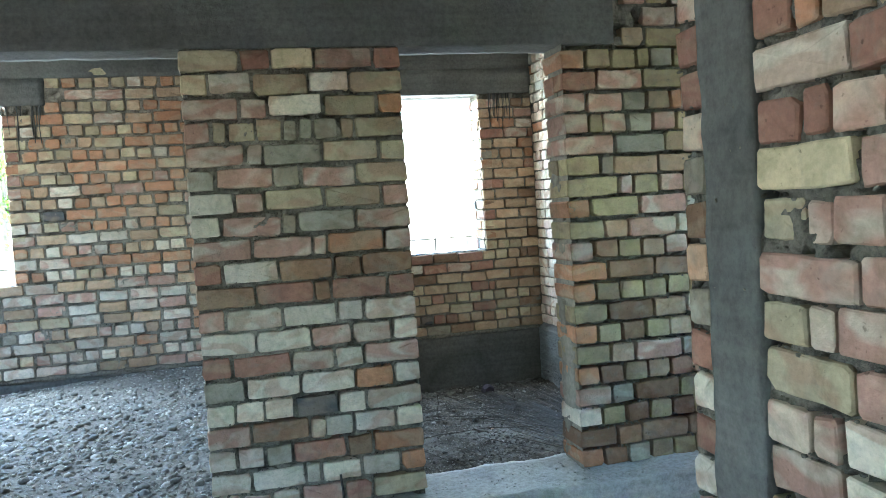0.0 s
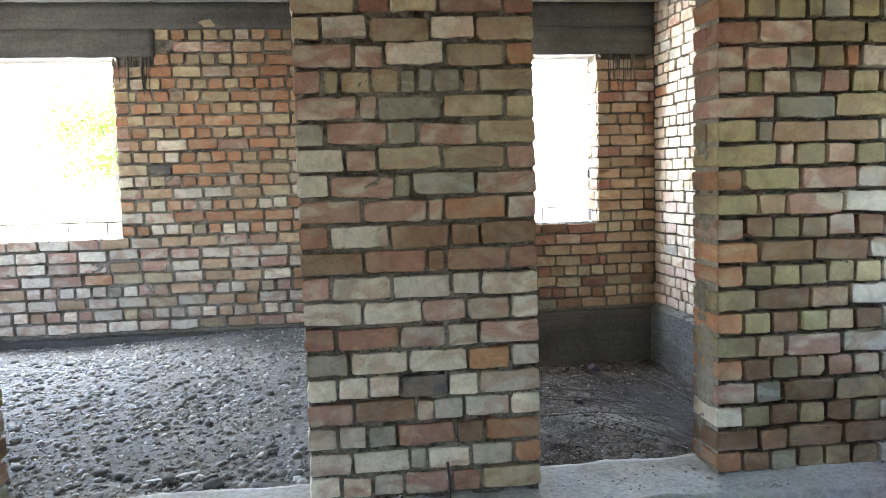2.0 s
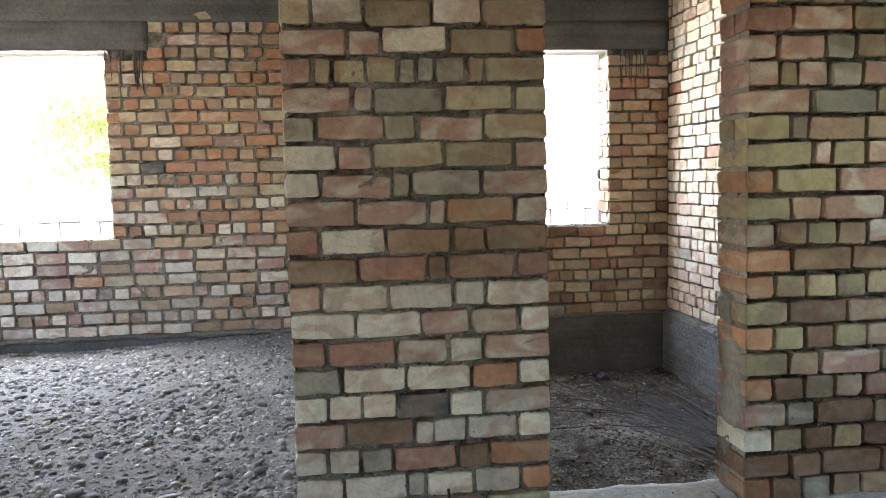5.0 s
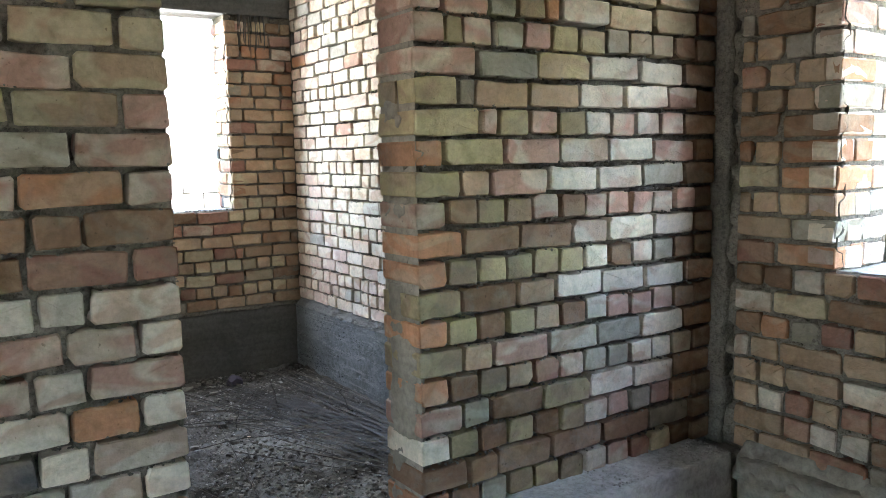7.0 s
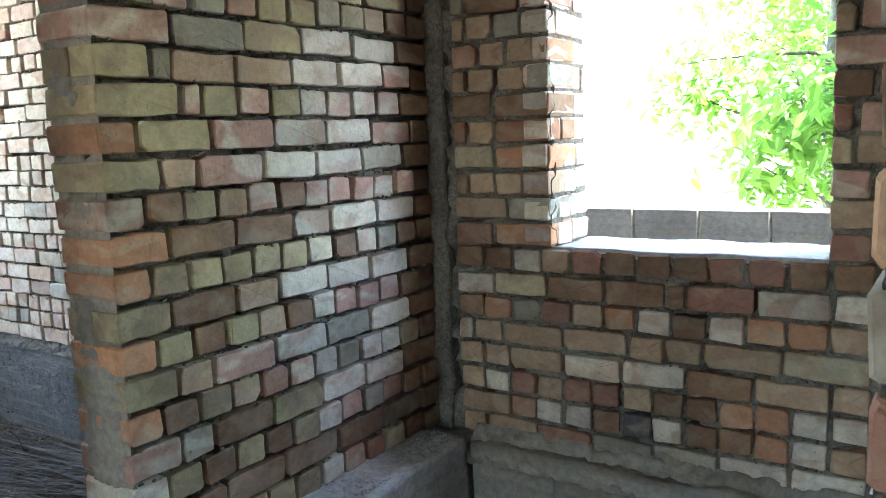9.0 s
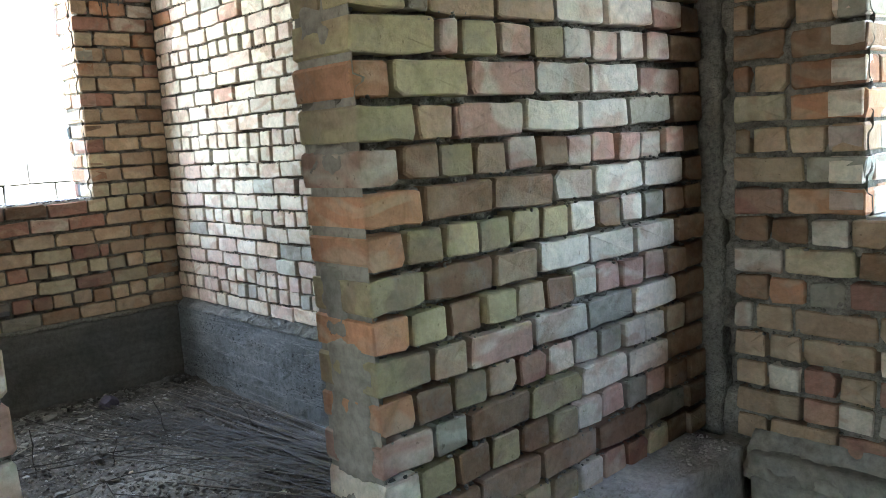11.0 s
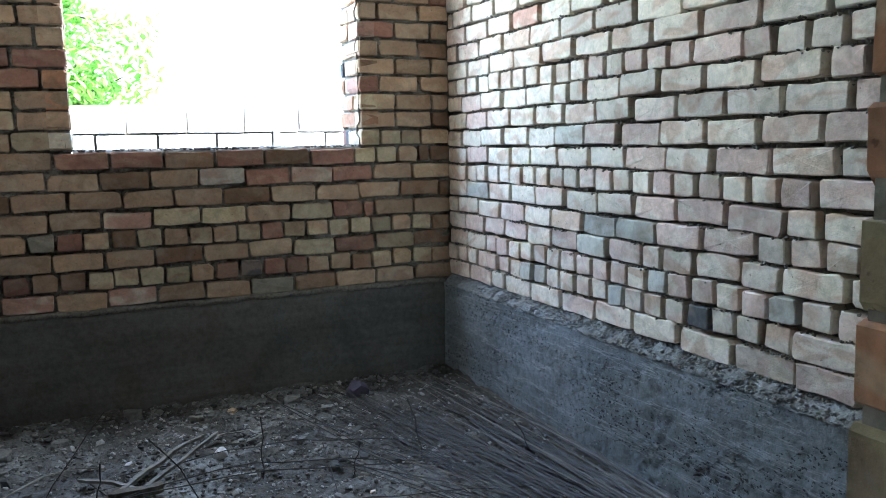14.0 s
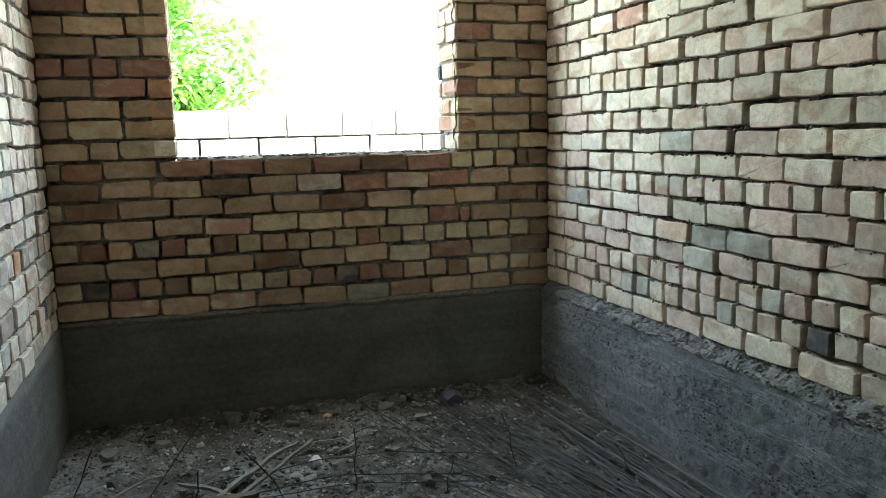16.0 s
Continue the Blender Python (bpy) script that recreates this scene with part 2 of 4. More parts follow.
dark_wood = mat("dark_wood", 0.85, 0.4, 90, concrete_colour((0.07, 0.06, 0.05), (0.14, 0.115, 0.09), 0.5))
white_scrap = mat("white_scrap", 0.8, 0.3, 60, concrete_colour((0.40, 0.395, 0.38), (0.6, 0.59, 0.57), 0.5))
rag_mat = mat("rag_cloth", 0.95, 0.5, 120, concrete_colour((0.045, 0.038, 0.055), (0.09, 0.078, 0.105), 0.4))
bark = mat("bark", 0.9, 0.6, 40, concrete_colour((0.11, 0.09, 0.07), (0.2, 0.17, 0.14), 0.5))
leaf_mat = mat("leaf", 0.5, 0.0, 60, island_colour([(0.0, (0.05, 0.12, 0.02)), (0.6, (0.09, 0.19, 0.035)), (1.0, (0.16, 0.26, 0.06))]))
tr = leaf_mat.node_tree
tb = tr.nodes.new("ShaderNodeBsdfTranslucent")
tb.inputs["Color"].default_value = (0.22, 0.42, 0.06, 1)
tm = tr.nodes.new("ShaderNodeMixShader")
tm.inputs[0].default_value = 0.5
tr.links.new(tr.nodes["Principled BSDF"].outputs[0], tm.inputs[1])
tr.links.new(tb.outputs[0], tm.inputs[2])
tr.links.new(tm.outputs[0], tr.nodes["Material Output"].inputs["Surface"])


# ---- shape helpers ----
def part(name, bm, material, parent=None, label=""):
    me = bpy.data.meshes.new(name)
    bm.to_mesh(me)
    bm.free()
    if material:
        me.materials.append(material)
    ob = new(name, me)
    if parent:
        ob.parent = parent
    return tagged(ob, label)


def add_box(bm, x0, x1, y0, y1, z0, z1):
    c = bmesh.ops.create_cube(bm, size=1.0)["verts"]
    bmesh.ops.scale(bm, vec=(x1 - x0, y1 - y0, z1 - z0), verts=c)
    bmesh.ops.translate(bm, vec=((x0 + x1) / 2, (y0 + y1) / 2, (z0 + z1) / 2), verts=c)
    return c


def box_part(name, x0, x1, y0, y1, z0, z1, material, parent=None, label=""):
    bm = bmesh.new()
    add_box(bm, x0, x1, y0, y1, z0, z1)
    return part(name, bm, material, parent, label)


def rough_sheet(name, origin, du, dv, nrm, su, sv, step, amp, material, parent=None, label="", scale=9.0, lift=None):
    """A sheet of su by sv metres, spread along du and dv, uneven along nrm."""
    nu, nv = max(1, round(su / step)), max(1, round(sv / step))
    o, du, dv, nrm = Vector(origin), Vector(du), Vector(dv), Vector(nrm)
    verts, faces = [], []
    for j in range(nv + 1):
        for i in range(nu + 1):
            p = o + du * (su * i / nu) + dv * (sv * j / nv)
            h = noise.fractal(p * scale, 0.8, 2.1, 4) * amp
            if lift:
                h += lift(su * i / nu, sv * j / nv)
            verts.append(p + nrm * h)
    for j in range(nv):
        for i in range(nu):
            a = j * (nu + 1) + i
            faces.append((a, a + 1, a + nu + 2, a + nu + 1))
    me = bpy.data.meshes.new(name)
    me.from_pydata(verts, [], faces)
    me.polygons.foreach_set("use_smooth", [True] * len(faces))
    me.materials.append(material)
    ob = new(name, me)
    if parent:
        ob.parent = parent
    return tagged(ob, label)


def rough_block(name, x0, x1, y0, y1, z0, z1, step, amp, material, parent=None, label="", scale=7.0, pits=0.0):
    """A cast block whose faces are finely divided and uneven; pits: depth of the pour holes."""
    lo, size = Vector((x0, y0, z0)), Vector((x1 - x0, y1 - y0, z1 - z0))
    n = [max(1, min(260, round(size[k] / step))) for k in range(3)]
    index, verts, faces = {}, [], []

    def at(i):
        if i not in index:
            p = lo + Vector([size[k] * i[k] / n[k] for k in range(3)])
            d = noise.noise_vector(p * scale) * amp + noise.noise_vector(p * scale * 4.3) * amp * 0.45
            if pits:
                h = noise.noise(p * 21.0) + 0.5 * noise.noise(p * 5.0)
                if h > 0.34:
                    out = p - (lo + size / 2)
                    k = max(range(3), key=lambda q: abs(out[q]) / size[q])
                    d[k] -= math.copysign(min(1.0, (h - 0.34) * 5) * pits, out[k])
            index[i] = len(verts)
            verts.append(p + d)
        return index[i]

    for k in range(3):
        u, v = [q for q in range(3) if q != k]
        for side in (0, n[k]):
            for i in range(n[u]):
                for j in range(n[v]):
                    quad = []
                    for di, dj in ((0, 0), (1, 0), (1, 1), (0, 1)):
                        c = [0, 0, 0]
                        c[k], c[u], c[v] = side, i + di, j + dj
                        quad.append(at(tuple(c)))
                    faces.append(quad if (side > 0) == (k != 1) else quad[::-1])
    me = bpy.data.meshes.new(name)
    me.from_pydata(verts, [], faces)
    me.polygons.foreach_set("use_smooth", [True] * len(faces))
    me.materials.append(material)
    ob = new(name, me)
    if parent:
        ob.parent = parent
    return tagged(ob, label)


def lump(rng, size, flat=0.6, rough=0.22):
    """Corners and faces of one worn stone round the origin."""
    bm = bmesh.new()
    bmesh.ops.create_icosphere(bm, subdivisions=1, radius=0.5)
    sx, sy, sz = size * rng.uniform(0.8, 1.3), size * rng.uniform(0.6, 1.0), size * flat * rng.uniform(0.7, 1.2)
    for v in bm.verts:
        v.co = Vector((v.co.x * sx, v.co.y * sy, v.co.z * sz)) * (1 + rng.uniform(-rough, rough))
    out = [v.co.copy() for v in bm.verts], [[v.index for v in f.verts] for f in bm.faces]
    bm.free()
    return out


def scatter(name, spots, sizes, rng, material, flat=0.6, rough=0.22, parent=None, label="", category="", worn=True):
    """Many lumps joined in one mesh; spots: (x, y, z)."""
    shapes = [lump(rng, 1.0, flat, rough) for _ in range(24)]
    verts, faces = [], []
    for p in spots:
        sv, sf = rng.choice(shapes)
        s = sizes(rng)
        m = pose(*p, rng.uniform(-25, 25), rng.uniform(-25, 25), rng.uniform(0, 360)) @ Matrix.Scale(s, 4)
        base = len(verts)
        verts += [m @ v for v in sv]
        faces += [[base + i for i in f] for f in sf]
    me = bpy.data.meshes.new(name)
    me.from_pydata(verts, [], faces)
    me.polygons.foreach_set("use_smooth", [worn] * len(faces))
    me.materials.append(material)
    ob = new(name, me)
    if parent:
        ob.parent = parent
    return tagged(ob, label, category, kind="stuff")


def tube(verts, faces, pts, r, sides=4):
    """Adds a thin rod along pts to the lists."""
    base = len(verts)
    for k, p in enumerate(pts):
        d = (pts[min(k + 1, len(pts) - 1)] - pts[max(k - 1, 0)]).normalized()
        s = d.cross(Vector((0, 0, 1)) if abs(d.z) < 0.9 else Vector((1, 0, 0))).normalized()
        w = s.cross(d)
        for j in range(sides):
            an = 2 * math.pi * j / sides
            verts.append(p + (s * math.cos(an) + w * math.sin(an)) * r)
    for k in range(len(pts) - 1):
        for j in range(sides):
            j2 = (j + 1) % sides
            faces.append([base + k * sides + j, base + k * sides + j2, base + (k + 1) * sides + j2, base + (k + 1) * sides + j])


def from_lists(name, verts, faces, material, parent=None, smooth=False):
    me = bpy.data.meshes.new(name)
    me.from_pydata(verts, [], faces)
    me.polygons.foreach_set("use_smooth", [smooth] * len(faces))
    me.materials.append(material)
    ob = new(name, me)
    if parent:
        ob.parent = parent
    return ob


# ---- bricks ----
COURSE, BRICK_H, BASE = 0.1075, 0.091, 0.55
LEN = {"S": 0.25, "H": 0.12, "T": 0.185, "Q": 0.062}
JOINT = 0.0125
brick_meshes = {}


def brick_mesh(length, depth, tone, variant):
    """One crooked brick with worn edges and knocked-off corners; its front face lies at y = 0, its left lower corner at x = z = 0."""
    key = (round(length, 3), round(depth, 3), tone, variant)
    if key in brick_meshes:
        return brick_meshes[key]
    rng = random.Random(hash((key[0], key[1], variant, "wsbkrgopdytqv".index(tone))))
    def side(a, b, n):
        """Points along one edge of the face, a little wavy, with knocked-off ends."""
        d = Vector((b[0] - a[0], b[1] - a[1]))
        out, nrm, cut = [], Vector((d.y, -d.x)).normalized(), 0.2 / n
        c0, c1 = (rng.uniform(.005, .010) + (rng.random() < .18) * rng.uniform(.006, .02) for _ in range(2))
        for k in range(n + 1):
            f = (c0 + (d.length - c0 - c1) * k / n) / d.length
            out.append(Vector(a) + d * f + nrm * rng.uniform(-.0045, .0035))
        return out

    n = 3 if length > 0.15 else 1
    ring = side((0, 0), (length, 0), n) + side((length, 0), (length, BRICK_H), 1) + side((length, BRICK_H), (0, BRICK_H), n) + side((0, BRICK_H), (0, 0), 1)
    c = Vector((length / 2, BRICK_H / 2))
    verts, faces, m = [], [], len(ring)
    for y, pull in ((rng.uniform(-.001, .001), 0.0045), (0.005, 0.0), (depth, 0.0)):
        for p in ring:
            q = p - c
            q = Vector((math.copysign(max(abs(q.x) - pull, 0), q.x), math.copysign(max(abs(q.y) - pull, 0), q.y)))
            verts.append((c.x + q.x, y + (rng.uniform(-.0018, .0025) if pull else 0), c.y + q.y))
    verts.append((c.x + rng.uniform(-.02, .02) * length, rng.uniform(-.003, .003), c.y))
    for k in range(m):
        k2 = (k + 1) % m
        faces.append((3 * m, k, k2))
        faces.append((k, m + k, m + k2, k2))
        faces.append((m + k, 2 * m + k, 2 * m + k2, m + k2))
    faces.append(tuple(range(2 * m, 3 * m)))
    me = bpy.data.meshes.new("brick")
    me.from_pydata(verts, [], faces)
    me.materials.append(BRICKS[tone])
    brick_meshes[key] = me
    return me


def lay(wall, rows, origin, along, width, tones, seed, skip=None, ends=(False, False), depth=0.11, limit=300, deep=0.247, joint=JOINT, course=COURSE, reach=()):
    """Lays bricks in courses on one face of a wall. rows: a text a course from the bottom, letters of LEN each with its tone,
    or None for a mixed bond; reach: how far along the wall each text goes, where a mixed bond takes over; along: the way the course runs, the face looks to its right; skip(u, z0, length): True where no brick lies."""
    rng = random.Random(seed)
    a = Vector((along[0], along[1], 0.0))
    turn = Matrix(((a.x, -a.y, 0, 0), (a.y, a.x, 0, 0), (0, 0, 1, 0), (0, 0, 0, 1)))
    made, extra = 0, []
    for n, row in enumerate(rows):
        z = origin[2] + n * course + 0.008
        u = 0.0
        cells = [row[k:k + 2] for k in range(0, len(row), 2)] if row and len(row) > 1 else None
        if cells:
            far = reach[n] if n < len(reach) else width
            fit = (far - joint * (len(cells) - 1)) / sum(LEN[c[0]] for c in cells)
        k = 0
        heads = row == "H" if row in ("S", "H") else rng.random() < 0.38
        strict = row in ("S", "H")
        mix = tones(n) if callable(tones) else tones
        if not cells:
            u = -rng.choice((0.0, 0.065, 0.13, 0.19))
        while u < width - 0.03 and not (cells and k >= len(cells) and n >= len(reach)):
            if cells and k < len(cells):
                size, tone = cells[k]
                length = LEN[size] * fit
            else:
                size = "H" if heads else rng.choices("SHTQ", (0.95, 0.02, 0.03, 0) if strict else (0.62, 0.28, 0.08, 0.02))[0]
                if rng.random() < (0.03 if strict else 0.12):
                    size = "S"
                length = LEN[size] * rng.uniform(0.97, 1.03)
                tone = rng.choices(list(mix), list(mix.values()))[0]
                if u < 0:
                    length = max(length + u, 0.06)
                    u = 0.0
                if u + length > width - 0.045:
                    length = width - u
            k += 1
            if not (skip and skip(u, z, length)):
                first, last = u < 0.01, u + length > width - 0.01
                end = (first and ends[0]) or (last and ends[1])
                dp = deep if end and (size == "H" or n % 2) else depth
                q = min((0.06, 0.09, 0.12, 0.155, 0.185, 0.215, 0.25), key=lambda v: abs(v - length))
                me = brick_mesh(q, dp, tone, rng.randrange(4))
                jig = pose(rng.uniform(-.002, .002), rng.gauss(0, .004), rng.uniform(-.005, .005), rng.gauss(0, .7), rng.gauss(0, .8), rng.gauss(0, .7))
                if end:
                    jig = pose(-0.002 if first else 0.002, rng.gauss(0, .003), rng.uniform(-.003, .003), rng.gauss(0, .3), rng.gauss(0, .5), rng.gauss(0, .15))
                m = Matrix.Translation(Vector((origin[0], origin[1], 0)) + a * u + Vector((0, 0, z))) @ turn @ jig @ Matrix.Diagonal((length / q, 1, 1, 1))
                extra.append((me, m))
                if end and dp < deep:
                    extra.append((brick_mesh(q, deep - dp - 0.013, tone, rng.randrange(4)), m @ Matrix.Translation((0, dp + 0.013, 0))))
            u += length + joint * (1.0 if cells and k <= len(cells) else rng.uniform(0.9, 1.7))
    if len(extra) > limit:
        extra.sort(key=lambda e: (e[1].translation - Vector(NEAR[wall.name])).length if wall.name in NEAR else 0)
    for me, m in extra[:limit]:
        ob = new("brick", me)
        ob.parent = wall
        ob.matrix_basis = m
    if len(extra) > limit:
        verts, faces, mats, slots = [], [], [], {}
        for me, m in extra[limit:]:
            base = len(verts)
            slot = slots.setdefault(me.materials[0].name, len(slots))
            verts += [m @ v.co for v in me.vertices]
            faces += [[base + i for i in p.vertices] for p in me.polygons]
            mats += [slot] * len(me.polygons)
        rest = bpy.data.meshes.new("bricks")
        rest.from_pydata(verts, [], faces)
        for name in slots:
            rest.materials.append(bpy.data.materials[name])
        rest.polygons.foreach_set("material_index", mats)
        ob = new("bricks", rest)
        ob.parent = wall
        tagged(ob, kind="stuff")


NEAR = {"wall_right_room": (3.1, 5.2, 1.0), "wall_far": (1.8, 8.2, 1.2), "wall_left_room": (-1, 8.2, 1.5)}
MIX = {"w": 4, "y": 3, "p": 4, "r": 2, "o": 2, "b": 2, "g": 2, "d": 0.2}
RED = {"w": 0.8, "y": 1.6, "k": 5, "p": 2.5, "r": 1.6, "o": 2.6, "b": 1.5, "g": 0.4, "d": 0.12}
HOT = {"w": 1.5, "y": 3, "k": 4, "p": 2, "o": 5, "b": 0.5}
OLIVE = {"t": 5, "k": 3, "w": 1.5, "p": 2, "b": 2, "g": 1}
PALE = {"w": 14, "q": 4.5, "p": 0.6, "o": 0.2, "v": 1.2, "d": 0.08}

# ---- plan ----
YW, YB = 3.81, 4.055          # middle wall, front and back
YF = 8.225                    # far wall
XE = 3.225                    # east wall of the hall
XR, XL = 3.10, 0.255          # right room
XP0, XP1, XJ, XLJ = -0.215, 0.787, 1.61, -1.53
ZB, ZC = 2.70, 3.585          # beam's underside, ceiling
NX, NY = 1.10, 1.862           # stub wall


S = 0.014  # how far the joints lie behind the brick faces


def joints(w, origin, along, su, sv, seed, step=0.0105, amp=0.013, holes=(), depth=0.013, gap=0.1, material=None):
    """The uneven mortar between the bricks of one face, squeezed out here and there; holes: (u0, u1, v0, v1) left open."""
    a = Vector((along[0], along[1], 0.0))
    out = Vector((a.y, -a.x, 0.0))
    nu, nv = round(su / step), round(sv / step)
    verts, faces = [], []
    off = Vector((seed * 3.1, seed * 1.7, 0))
    for j in range(nv + 1):
        for i in range(nu + 1):
            p = Vector(origin) + a * (su * i / nu) + Vector((0, 0, sv * j / nv))
            h = noise.noise((p + off) * 34.0) * 0.8 + noise.noise((p + off) * 11.0) * 0.9 + noise.noise((p + off) * 3.0) * 0.5
            hole = noise.noise((p + off) * 15.0 + Vector((7, 3, 1)))
            verts.append(p + out * (min(h * amp - depth, -0.0055 + 0.12 * h * amp) - (0.045 * min(1.0, (hole - gap) * 7) if hole > gap else 0.0)))
    for j in range(nv):
        for i in range(nu):
            u, v = su * (i + 0.5) / nu, sv * (j + 0.5) / nv
            if any(h[0] < u < h[1] and h[2] < v < h[3] for h in holes):
                continue
            k = j * (nu + 1) + i
            faces.append((k, k + 1, k + nu + 2, k + nu + 1))
    return from_lists("mortar_joints", verts, faces, material or mortar, w, True)


def joint_lumps(w, origin, along, su, rows, n, seed, course=COURSE):
    """Crumbs of mortar squeezed out along the bed joints."""
    r = random.Random(seed)
    a = Vector((along[0], along[1], 0.0))
    out = Vector((a.y, -a.x, 0.0))
    spots = []
    for _ in range(n):
        z = origin[2] + r.randrange(rows) * course + r.gauss(0.0, 0.005)
        p = Vector(origin) + a * r.uniform(0, su) + out * r.uniform(-0.012, 0.001)
        if noise.noise(Vector((p.x * 4, p.y * 4, z * 4 + seed))) > -0.1:
            spots.append((p.x, p.y, z))
    scatter("mortar_lumps", spots, lambda q: q.uniform(0.006, 0.018), r, mortar, 0.7, 0.3, w)


# ---- concrete and floors ----
def cast(name, *box, step=0.06, amp=0.006, material=None, label="", category="", pits=0.0):
    return tagged(rough_block(name, *box, step, amp, material or concrete, pits=pits), label, category, kind="structure")


WR0, WR1, WRZ0, WRZ1 = 0.91, 2.515, 1.43, 3.085
WL0, WL1 = -3.68, -2.07
EW0, EW1, EZ0, EZ1 = 2.197, 3.24, 1.365, 2.78
T = 0.38
cast("beam", -3.4, 1.9, YW - 0.006, YB, ZB, 3.2, step=0.05, label="grey cast concrete beam with board marks over the openings", category="beam")
cast("foundation_ledge", -3.4, XE - 0.13, 3.60, YB + 0.02, -0.3, 0.535, step=0.035, amp=0.012, label="dusty cast concrete foundation ledge under the brick walls", category="foundation", material=dusty)
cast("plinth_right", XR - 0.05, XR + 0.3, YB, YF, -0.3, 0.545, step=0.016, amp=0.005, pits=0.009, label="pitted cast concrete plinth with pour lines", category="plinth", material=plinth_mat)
cast("plinth_far", XL - .25, XR + .3, YF - 0.006, YF + T, -0.3, 0.56, step=0.05, amp=0.008, label="smooth dark cast concrete plinth under the window wall", category="plinth", material=shade_concrete)
cast("plinth_left_far", -4.6, XL - .26, YF - 0.03, YF + T, -0.3, 0.54, amp=0.01, label="low cast concrete plinth above the gravel", category="plinth")
cast("plinth_west", XL - 0.25, XL + 0.01, YB + 0.02, YF - 0.01, -0.3, 0.55, label="cast concrete plinth under the side wall", category="plinth")
cast("ring_beam_far", -4.6, XR + .3, YF - 0.006, YF + T, 3.345, ZC, label="grey cast concrete ring beam below the ceiling", category="beam")
cast("lintel_right", WR0 - 0.3, XR + 0.02, YF - 0.012, YF + T, WRZ1, 3.345, label="grey cast concrete lintel over the window opening", category="lintel")
cast("lintel_left", WL0 - 0.3, -1.69, YF - 0.012, YF + T, WRZ1 + 0.01, 3.345, label="grey cast concrete lintel over the window opening", category="lintel")
cast("lintel_east", XE - 0.006, XE + T, EW0 - .3, EW1 + .3, EZ1, ZC, label="grey cast concrete lintel over the window opening", category="lintel")
cast("column_corner", XE - 0.008, XE + 0.2, 3.742, YW + 0.03, 0.5, ZC, step=0.02, amp=0.02, material=mortar, label="rough cast concrete corner column between two brick walls", category="column")
cast("column_stub", NX - 0.003, NX + 0.24, 1.565, 1.766, 0.2, ZC, step=0.03, amp=0.007, label="dark cast concrete column between toothed bricks", category="column")

rough_sheet("mortar_ledge", (XR - 0.054, YF - 0.01, 0.538), (0, -1, 0), (0.78, 0, 0.626), (-0.626, 0, 0.78), YF - YB - 0.02, 0.105, 0.0115, 0.019, spill, bpy.data.objects["plinth_right"], "crumbly uneven slope of spilled mortar", 17)
rough_block("mortar_ledge", XL, XR - 0.03, YF - 0.012, YF + 0.05, 0.545, 0.575, 0.02, 0.008, mortar, bpy.data.objects["plinth_far"], "thin grey bead of spilled mortar", 13)
rough_block("mortar_ledge", -3.4, -0.02, YF - 0.045, YF + 0.05, 0.52, 0.56, 0.02, 0.014, mortar, bpy.data.objects["plinth_left_far"], "lumpy ledge of spilled mortar", 13)
plinth_e = tagged(new("plinth_east"), "grey block plinth with a slope of spilled mortar below the bricks", "plinth", kind="structure")
rough_block("mortar_bed", XE - 0.09, XE + T, -1.0, 3.60, 0.40, 0.50, 0.03, 0.018, smear, plinth_e)
rough_sheet("mortar_slope", (XE - 0.105, 3.62, 0.405), (0, -1, 0), (0.5547, 0, 0.832), (-0.832, 0, 0.5547), 3.4, 0.185, 0.014, 0.026, smear, plinth_e, "lumpy slope of spilled mortar", 14)
yy = 3.585
while yy > 0.2:
    rough_block("block", XE - 0.105, XE + 0.2, yy - 0.385, yy, 0.20, 0.41, 0.05, 0.004, smear, plinth_e)
    yy -= 0.39
rough_block("block_base", XE - 0.10, XE + T, -4.0, 3.60, -0.3, 0.20, 0.2, 0.004, concrete, plinth_e)

bm = bmesh.new()
x = -4.1 - 1.2
while x < XE + T:
    c = add_box(bm, x + 0.009, x + 1.191, -4.4, YF + T, ZC, ZC + 0.22)
    x += 1.2
add_box(bm, -5.0, XE + T, -4.4, YF + T, ZC + 0.05, ZC + 0.2)
bmesh.ops.bevel(bm, geom=[e for e in bm.edges if abs(e.verts[0].co.z - ZC) < 1e-4 and abs(e.verts[1].co.z - ZC) < 1e-4], offset=0.012, segments=1, affect='EDGES')
tagged(part("ceiling", bm, slab_concrete), "pale precast concrete ceiling slabs with open joints", "ceiling", kind="structure")
# Unseen closing wall; its opening is added and sized to light the hall.
w_south = tagged(new("wall_south"), "plain grey rear wall with a window opening", "wall", kind="structure")
for x0, x1, z0, z1 in ((-4.85, -2.2, -0.3, ZC), (-0.7, XE + T, -0.3, ZC), (-2.2, -0.7, -0.3, 1.6), (-2.2, -0.7, 2.8, ZC)):
    box_part("wall_piece", x0, x1, -4.4, -4.0, z0, z1, mortar, w_south)
tagged(rough_block("foundation_corner", XE - 0.13, XE + T, 3.63, YB + 0.02, -0.3, 0.5, 0.03, 0.01, cement), "rough mortar filling in the foundation corner", "foundation", kind="structure")
# Also unseen; doorway and window are added to light hall and left room.
w_west = tagged(new("wall_west"), "plain grey side wall with a doorway and a window opening", "wall", kind="structure")
for y0, y1, z0, z1 in ((-4.0, 2.15, -0.3, ZC), (3.2, 5.2, -0.3, ZC), (6.9, YF + T, -0.3, ZC), (2.15, 3.2, -0.3, 0.2), (2.15, 3.2, 2.6, ZC), (5.2, 6.9, -0.3, 1.43), (5.2, 6.9, 3.09, ZC)):
    box_part("wall_piece", -4.85, -4.6, y0, y1, z0, z1, mortar, w_west)

